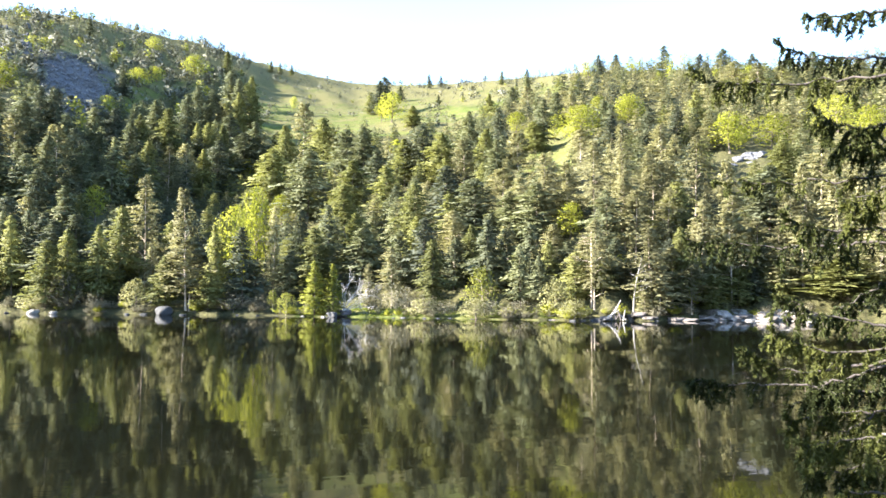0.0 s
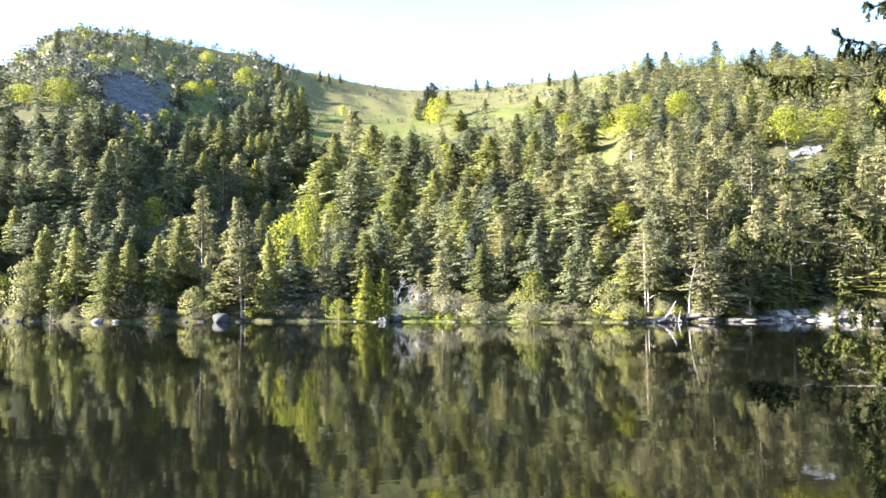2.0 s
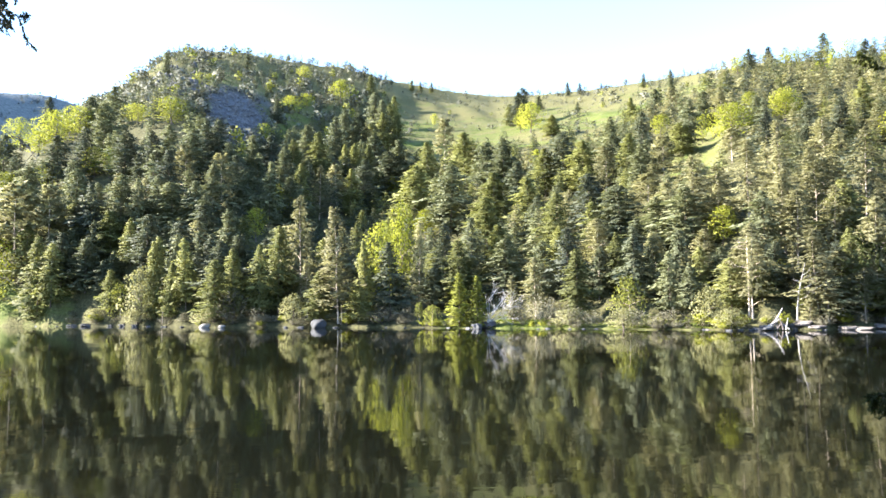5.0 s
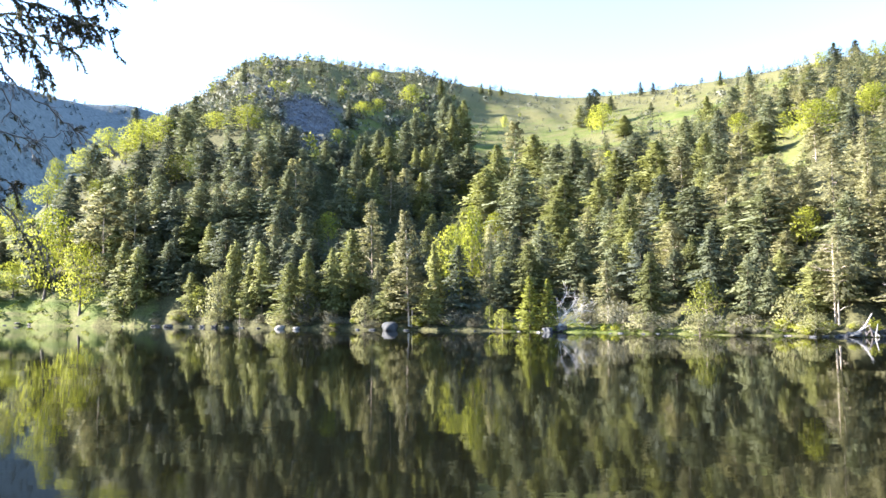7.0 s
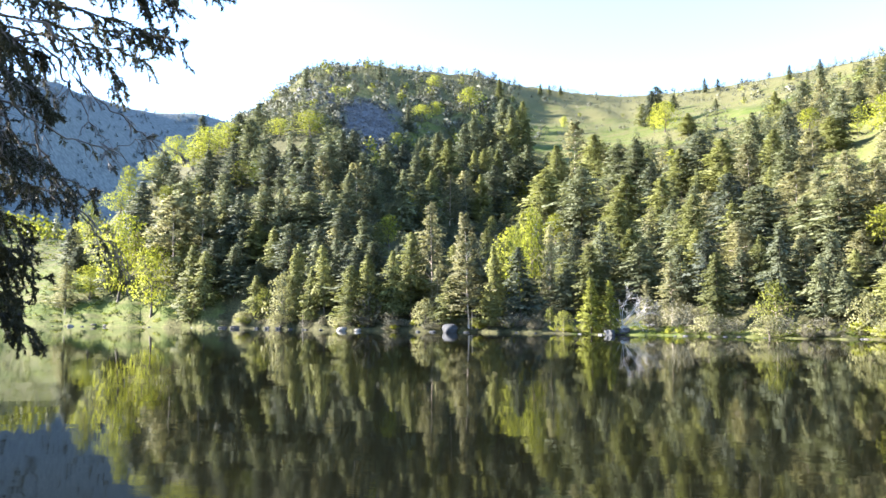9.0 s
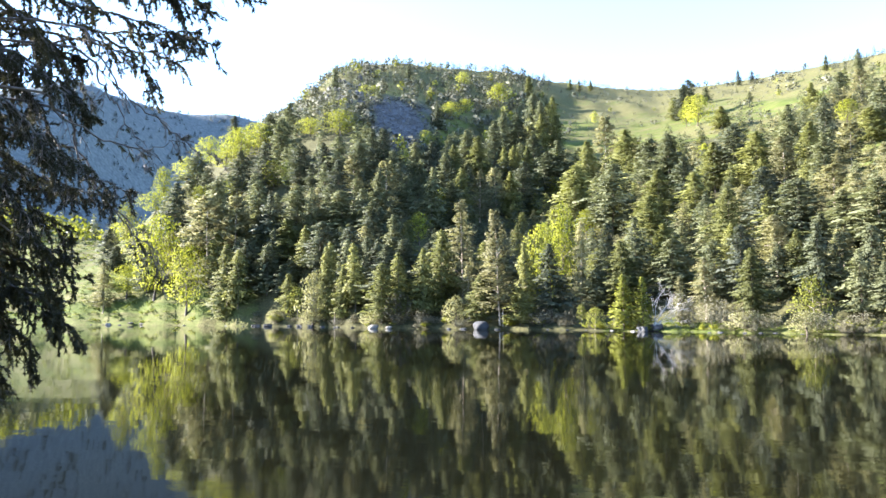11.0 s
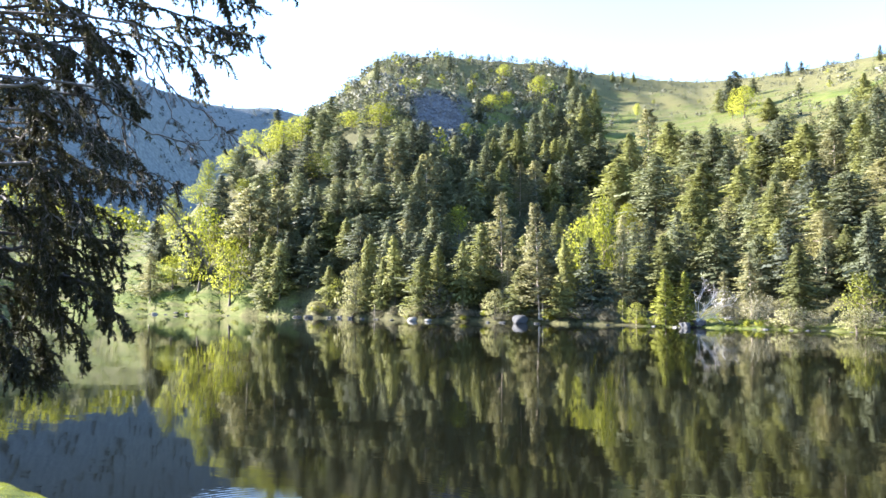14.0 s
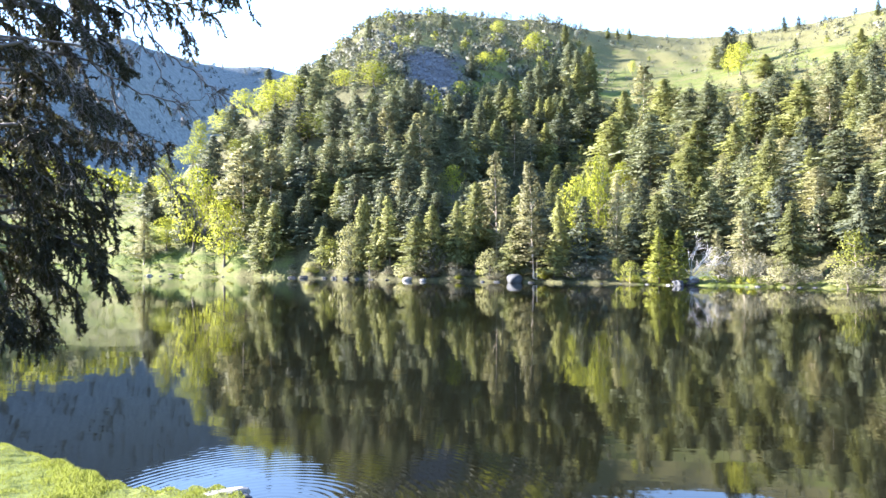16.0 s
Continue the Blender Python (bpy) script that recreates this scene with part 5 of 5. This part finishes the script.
DRY_BARK = bark_like("dry_bark", (0.09, 0.075, 0.068), (0.26, 0.225, 0.205), 9.0)


def near_spruce(label, az, r, top):
    """A spruce's trunk on the near bank, and where it stands."""
    x, y = at(az, r)
    z0 = float(height(x, y)) - 0.1
    tree = tagged(new("spruce_tree"), label, "tree", "spruces on the near bank")
    tree.location = (x, y, z0)
    zz = np.linspace(0, top, 9)
    part("trunk", mesh_of("trunk", *tube(np.stack([0.03 * np.sin(zz), 0.03 * np.cos(zz), zz], 1), np.concatenate([[0.26], np.linspace(0.19, 0.05, 8)]), 12), [BARK], shade=True), tree)
    return tree, np.array([x, y, z0])


def bough_path(foot, path, lead):
    """From the trunk through points given as bearing, elevation and distance from the viewpoint."""
    pts = []
    for az, el, r in path:
        x, y = at(az, r)
        pts.append(np.array([x + lead, y, EYE + r * math.tan(radians(el))]) - foot)
    root = np.array([0.03, 0.03, pts[0][2] + 0.15])
    return [root] + pts


def old_spruce():
    tree, foot = near_spruce("old spruce with ragged dark boughs and bare twigs", -56.0, 7.6, 13.5)
    count = iter(range(400, 500))

    def old(path, needles, sides, side_len):
        hanging_bough(tree, bough_path(foot, path, -0.025), needles, int(sides * 1.5) if 0.3 < needles < 0.95 else sides, side_len, next(count), 0.22 if needles < 0.9 else 0.3, OLD_SPRUCE, 0.018 if needles > 0.3 else 0.012)

    old([(-43.15, 20.86, 6.20), (-37.08, 21.02, 6.12), (-30.25, 20.18, 6.03), (-24.71, 19.19, 5.95)], 0.8, 30, 0.42)
    old([(-43.05, 18.82, 6.36), (-37.73, 19.46, 6.27), (-31.79, 19.22, 6.19), (-25.98, 19.87, 6.11)], 0.8, 30, 0.4)
    old([(-43.21, 22.20, 5.94), (-36.07, 22.99, 5.86), (-29.11, 22.22, 5.77), (-25.40, 21.87, 5.69)], 0.8, 30, 0.42)
    old([(-37.88, 23.35, 6.16), (-30.37, 23.91, 6.08), (-25.01, 23.06, 5.99), (-21.35, 22.42, 5.91)], 0.6, 26, 0.3)
    old([(-42.39, 18.26, 6.54), (-36.62, 18.54, 6.46), (-30.59, 18.21, 6.38), (-26.76, 17.82, 6.29)], 0.9, 30, 0.36)
    old([(-42.93, 16.04, 6.55), (-39.02, 17.05, 6.48), (-32.92, 18.50, 6.42), (-29.77, 17.13, 6.36), (-28.94, 16.02, 6.30)], 0.5, 26, 0.36)
    old([(-36.65, 19.27, 5.78), (-32.92, 18.50, 5.73), (-31.10, 15.61, 5.68), (-28.28, 13.46, 5.63), (-26.00, 11.68, 5.58), (-24.34, 11.23, 5.53)], 0.06, 24, 0.3)
    old([(-35.88, 17.90, 5.86), (-32.45, 15.66, 5.79), (-31.25, 14.21, 5.73), (-30.03, 12.31, 5.67), (-29.19, 10.33, 5.61)], 0.12, 18, 0.3)
    old([(-38.93, 14.85, 5.70), (-34.62, 13.16, 5.64), (-30.79, 11.52, 5.58), (-28.83, 11.50, 5.51), (-26.63, 12.35, 5.45)], 0.1, 20, 0.28)
    old([(-40.03, 16.89, 6.09), (-37.58, 15.79, 6.03), (-35.70, 12.78, 5.97), (-33.76, 9.61, 5.90), (-30.31, 8.29, 5.84)], 0.55, 30, 0.34)
    old([(-42.20, 14.00, 5.68), (-38.91, 14.11, 5.60), (-36.39, 12.12, 5.51), (-34.82, 8.34, 5.43)], 0.6, 28, 0.36)
    old([(-36.81, 14.00, 6.11), (-33.41, 10.03, 6.04), (-30.24, 5.75, 5.98), (-28.64, 4.14, 5.92), (-27.73, 2.28, 5.86)], 0.1, 22, 0.3)
    old([(-35.65, 11.42, 6.30), (-32.21, 7.70, 6.22), (-29.86, 5.76, 6.13), (-29.01, 3.30, 6.05)], 0.15, 16, 0.28)
    old([(-42.14, 12.56, 5.93), (-38.84, 12.42, 5.85), (-35.64, 11.03, 5.76), (-33.21, 9.65, 5.68)], 0.6, 28, 0.36)
    old([(-42.05, 10.37, 6.33), (-38.76, 10.34, 6.24), (-35.93, 9.05, 6.16), (-31.84, 7.92, 6.08)], 0.6, 28, 0.36)
    old([(-41.94, 7.79, 6.24), (-39.01, 8.03, 6.16), (-36.22, 7.06, 6.07), (-33.98, 4.79, 5.99)], 0.7, 28, 0.36)
    old([(-41.99, 8.90, 5.67), (-39.39, 9.14, 5.59), (-37.64, 7.75, 5.51), (-36.13, 4.71, 5.42)], 0.7, 28, 0.36)
    old([(-42.43, 4.42, 6.21), (-38.87, 4.21, 6.13), (-35.72, 2.75, 6.04), (-32.98, 2.12, 5.96)], 1.1, 34, 0.34)
    old([(-42.36, 2.57, 5.91), (-38.45, 1.91, 5.83), (-35.28, 0.39, 5.74), (-33.10, -2.40, 5.66)], 1.1, 34, 0.34)
    old([(-42.31, 1.47, 6.07), (-39.06, 0.37, 5.98), (-36.61, -1.95, 5.90), (-35.89, -4.47, 5.82)], 1.1, 34, 0.34)
    old([(-42.39, 3.31, 5.93), (-39.16, 3.05, 5.85), (-36.71, 1.16, 5.77), (-34.70, -1.19, 5.68)], 1.1, 32, 0.34)
    old([(-42.25, -0.01, 6.34), (-40.31, -1.13, 6.26), (-38.62, -2.67, 6.18), (-38.15, -4.57, 6.09)], 1.1, 30, 0.32)
    old([(-42.49, 5.90, 6.09), (-39.27, 5.91, 6.01), (-36.49, 4.69, 5.92), (-34.13, 3.58, 5.84)], 0.9, 30, 0.36)
    old([(-42.84, -0.73, 5.81), (-40.91, -2.24, 5.72), (-40.05, -3.74, 5.64), (-39.89, -5.41, 5.56)], 1.1, 26, 0.3)
    old([(-42.89, 15.33, 6.19), (-40.31, 15.39, 6.11), (-38.52, 13.03, 6.03), (-37.69, 9.29, 5.94)], 0.6, 28, 0.36)
    old([(-42.72, 11.39, 6.43), (-40.78, 10.88, 6.35), (-39.04, 8.79, 6.26), (-38.24, 5.39, 6.18)], 0.7, 28, 0.36)
    old([(-42.52, 6.63, 5.96), (-40.59, 6.02, 5.87), (-38.86, 3.82, 5.79), (-38.07, 0.76, 5.71)], 0.9, 30, 0.36)
    old([(-42.99, 17.44, 5.87), (-39.71, 17.31, 5.79), (-37.26, 16.58, 5.71), (-34.30, 14.68, 5.62)], 0.6, 28, 0.36)
    old([(-42.65, 9.57, 6.04), (-39.68, 7.98, 5.95), (-38.58, 5.37, 5.87), (-39.13, 2.28, 5.79)], 0.8, 28, 0.36)
    old([(-43.11, 20.19, 6.59), (-39.11, 19.22, 6.50), (-35.50, 17.58, 6.42), (-32.79, 14.45, 6.34)], 0.35, 26, 0.36)
    old([(-43.18, 21.54, 6.63), (-39.86, 20.86, 6.54), (-36.98, 18.48, 6.46), (-35.78, 15.27, 6.38)], 0.5, 28, 0.36)
    old([(-42.85, 14.27, 6.32), (-40.90, 13.83, 6.24), (-39.49, 11.78, 6.16), (-40.01, 7.95, 6.07)], 0.7, 28, 0.36)

    # the thick of the tree, nearer the trunk
    g = np.random.RandomState(88)
    for k in range(34):
        el = g.uniform(-6, 24)
        reach = np.interp(el, [-6, -2, 3, 10, 17, 24], [-37.5, -34.5, -34.5, -33.5, -31.5, -29.0]) - 8 * g.rand() ** 1.1
        r = g.uniform(5.5, 7.0)
        droop = g.uniform(1.5, 5.5)
        old([(reach - 9, el + droop, r + 0.2), (reach - 4, el + droop * 0.8, r + 0.1), (reach - 1.2, el + droop * 0.35, r), (reach, el, r)], 0.95 if k % 3 else 0.6, 32, 0.36)


def bank_spruce():
    tree, foot = near_spruce("spruce with long hanging boughs over the water", 57.0, 6.4, 11.0)
    count = iter(range(300, 400))

    def drape(path, needles, sides, side_len):
        hanging_bough(tree, bough_path(foot, path, 0.045), needles, int(sides * 1.15), side_len, next(count), 0.55, SPRUCE, 0.016)

    drape([(52.21, 18.33, 5.70), (48.07, 18.51, 5.62), (45.79, 18.47, 5.53), (43.55, 18.75, 5.45)], 1, 34, 0.2)
    drape([(52.70, 15.18, 5.86), (48.00, 15.60, 5.77), (43.99, 16.17, 5.69), (41.55, 17.16, 5.61)], 1.2, 46, 0.24)
    drape([(52.68, 14.50, 5.44), (47.96, 14.34, 5.38), (42.16, 14.58, 5.32), (38.03, 15.00, 5.25), (35.60, 16.01, 5.19)], 1.1, 56, 0.24)
    drape([(52.60, 11.73, 5.66), (47.88, 11.15, 5.58), (45.62, 11.28, 5.49), (43.63, 12.51, 5.41)], 1.3, 46, 0.28)
    drape([(52.58, 10.85, 6.04), (48.90, 10.38, 5.96), (46.93, 9.76, 5.88), (45.24, 9.91, 5.79)], 1.2, 34, 0.28)
    drape([(52.49, 7.86, 6.05), (47.80, 7.69, 5.96), (42.03, 7.68, 5.88), (37.34, 7.92, 5.80)], 1, 46, 0.2)
    drape([(52.46, 6.79, 5.28), (48.81, 7.06, 5.19), (46.85, 6.62, 5.11), (45.50, 6.13, 5.03)], 1.3, 40, 0.3)
    drape([(52.39, 4.29, 5.36), (47.70, 3.55, 5.29), (43.37, 3.24, 5.23), (38.99, 3.37, 5.17), (35.13, 3.85, 5.11)], 1.0, 48, 0.24)
    drape([(52.40, 4.83, 5.20), (47.72, 4.31, 5.12), (43.74, 4.45, 5.03), (41.62, 5.32, 4.95)], 1, 34, 0.2)
    drape([(52.25, -0.70, 5.18), (47.56, -1.98, 5.10), (43.62, -1.42, 5.01), (41.33, -0.47, 4.93)], 1, 44, 0.24)
    drape([(52.19, -2.83, 5.61), (47.52, -3.84, 5.52), (43.23, -3.76, 5.44), (40.74, -2.79, 5.36)], 1.2, 46, 0.22)
    drape([(52.18, -3.19, 5.80), (47.50, -4.51, 5.74), (43.54, -5.33, 5.67), (41.06, -5.22, 5.61), (38.87, -4.20, 5.55)], 1.1, 44, 0.2)
    drape([(52.17, -3.54, 5.43), (47.49, -4.88, 5.37), (43.52, -6.25, 5.30), (38.08, -6.63, 5.24), (35.31, -6.49, 5.18)], 1.2, 62, 0.26)
    drape([(52.13, -4.95, 5.83), (47.46, -6.36, 5.74), (44.20, -6.96, 5.66), (41.73, -7.89, 5.58)], 1.2, 44, 0.3)
    drape([(52.09, -6.35, 5.74), (47.42, -7.82, 5.66), (44.51, -8.06, 5.57), (41.71, -8.85, 5.49)], 1.3, 46, 0.3)
    drape([(52.05, -7.74, 5.17), (47.39, -9.27, 5.09), (44.81, -9.89, 5.01), (42.56, -10.47, 4.92)], 1.3, 44, 0.3)
    drape([(51.99, -9.79, 5.71), (47.34, -11.06, 5.63), (45.11, -11.67, 5.54), (42.88, -12.29, 5.46)], 1.3, 44, 0.3)
    drape([(51.93, -11.82, 5.41), (47.30, -12.82, 5.33), (45.06, -13.46, 5.24), (43.35, -14.39, 5.16)], 1.2, 40, 0.3)
    drape([(52.11, -5.65, 5.57), (48.45, -7.37, 5.48), (45.84, -8.69, 5.40), (44.12, -10.32, 5.32)], 1.2, 40, 0.3)
    drape([(52.31, 1.44, 5.43), (48.65, 0.73, 5.35), (46.37, -0.03, 5.27), (44.65, -1.59, 5.18)], 1.1, 36, 0.26)
    drape([(51.97, -10.47, 5.84), (49.01, -9.80, 5.76), (47.10, -10.37, 5.68), (45.43, -12.00, 5.59)], 1.2, 40, 0.3)


old_spruce()
bank_spruce()

# unseen firs added on the near bank, beside and behind the viewpoint, to shade the near boughs and the turf
for az, r, h, w in ((-66, 17, 10.5, 5.5), (-101, 9.5, 11.3, 4.8), (-122, 8.0, 14, 5.5), (-84, 24, 15, 6.0), (-140, 12, 16, 6.5), (150, 9, 15, 6.0), (120, 10, 15, 6.0), (95, 12, 14, 6.0), (-104, 22, 14, 6.5), (-72, 33, 12, 5.0)):
    plant_at("fir", *at(az, r), h, w, "tall unseen fir on the near bank behind the viewpoint, added for shade")


# ---- turf and stones of the near bank ----
def turf():
    g = np.random.RandomState(61)
    n = 110000
    az, q = g.uniform(-46, -24.2, n), g.uniform(0, 1, n)
    rim = np.interp(az, BANK_AZ, BANK_R) + 0.12 * np.sin(az * 3.7)
    r = rim - 6.5 * q ** 1.3
    x, y = at(az, r)
    lush = bumps(x, y, 1.3, 62)
    keep = g.rand(n) < 0.9 + 0.2 * lush
    az, x, y, lush = az[keep], x[keep], y[keep], lush[keep]
    n = len(x)
    c = np.stack([x, y, height(x, y) - 0.015], 1)
    o = unit(np.stack([g.normal(0, 0.4, n), g.normal(0, 0.4, n), np.ones(n)], 1))
    s = unit(np.cross(o, g.normal(0, 1, (n, 3))))
    tuft = np.exp(-((az + 36.2) / 1.5) ** 2) * 0.05
    ln = (0.03 + 0.022 * np.clip(lush, 0, 1) + tuft) * g.uniform(0.6, 1.4, n)
    v, f = blades(c, o, s, ln, ln * 0.1 + 0.003)
    tagged(new("grass", mesh_of("grass", v, f, [GRASS], normals=np.tile([[0.0, 0.0, 1.0]], (len(v), 1)))), "short bright spring grass on the near bank", "grass", kind="stuff")


GRASS = foliage("grass_blades", (0.11, 0.135, 0.025), (0.2, 0.232, 0.042), (0.31, 0.325, 0.08), 0.4)
turf()


def bank_stone(az, r, w, d, h, z, mat, label):
    me = mesh_of("stone", *stone_form(int(abs(az * 7)) + 2, 3, 0.4), [mat])
    x, y = at(az, r)
    ob = new("bank_stone", me)
    ob.matrix_basis = Matrix.LocRotScale((x, y, z), Euler((0, 0, radians(20 - az))), (w, d, h))
    tagged(ob, label, "stone", "stones set in the near bank")


bank_stone(-26.6, 12.75, 1.0, 0.5, 0.3, 0.2, WHITE_STONE, "flat pale stone at the turf edge over the water")
bank_stone(-25.3, 12.6, 0.45, 0.35, 0.4, 0.08, STONE, "small grey stone at the tip of the bank")
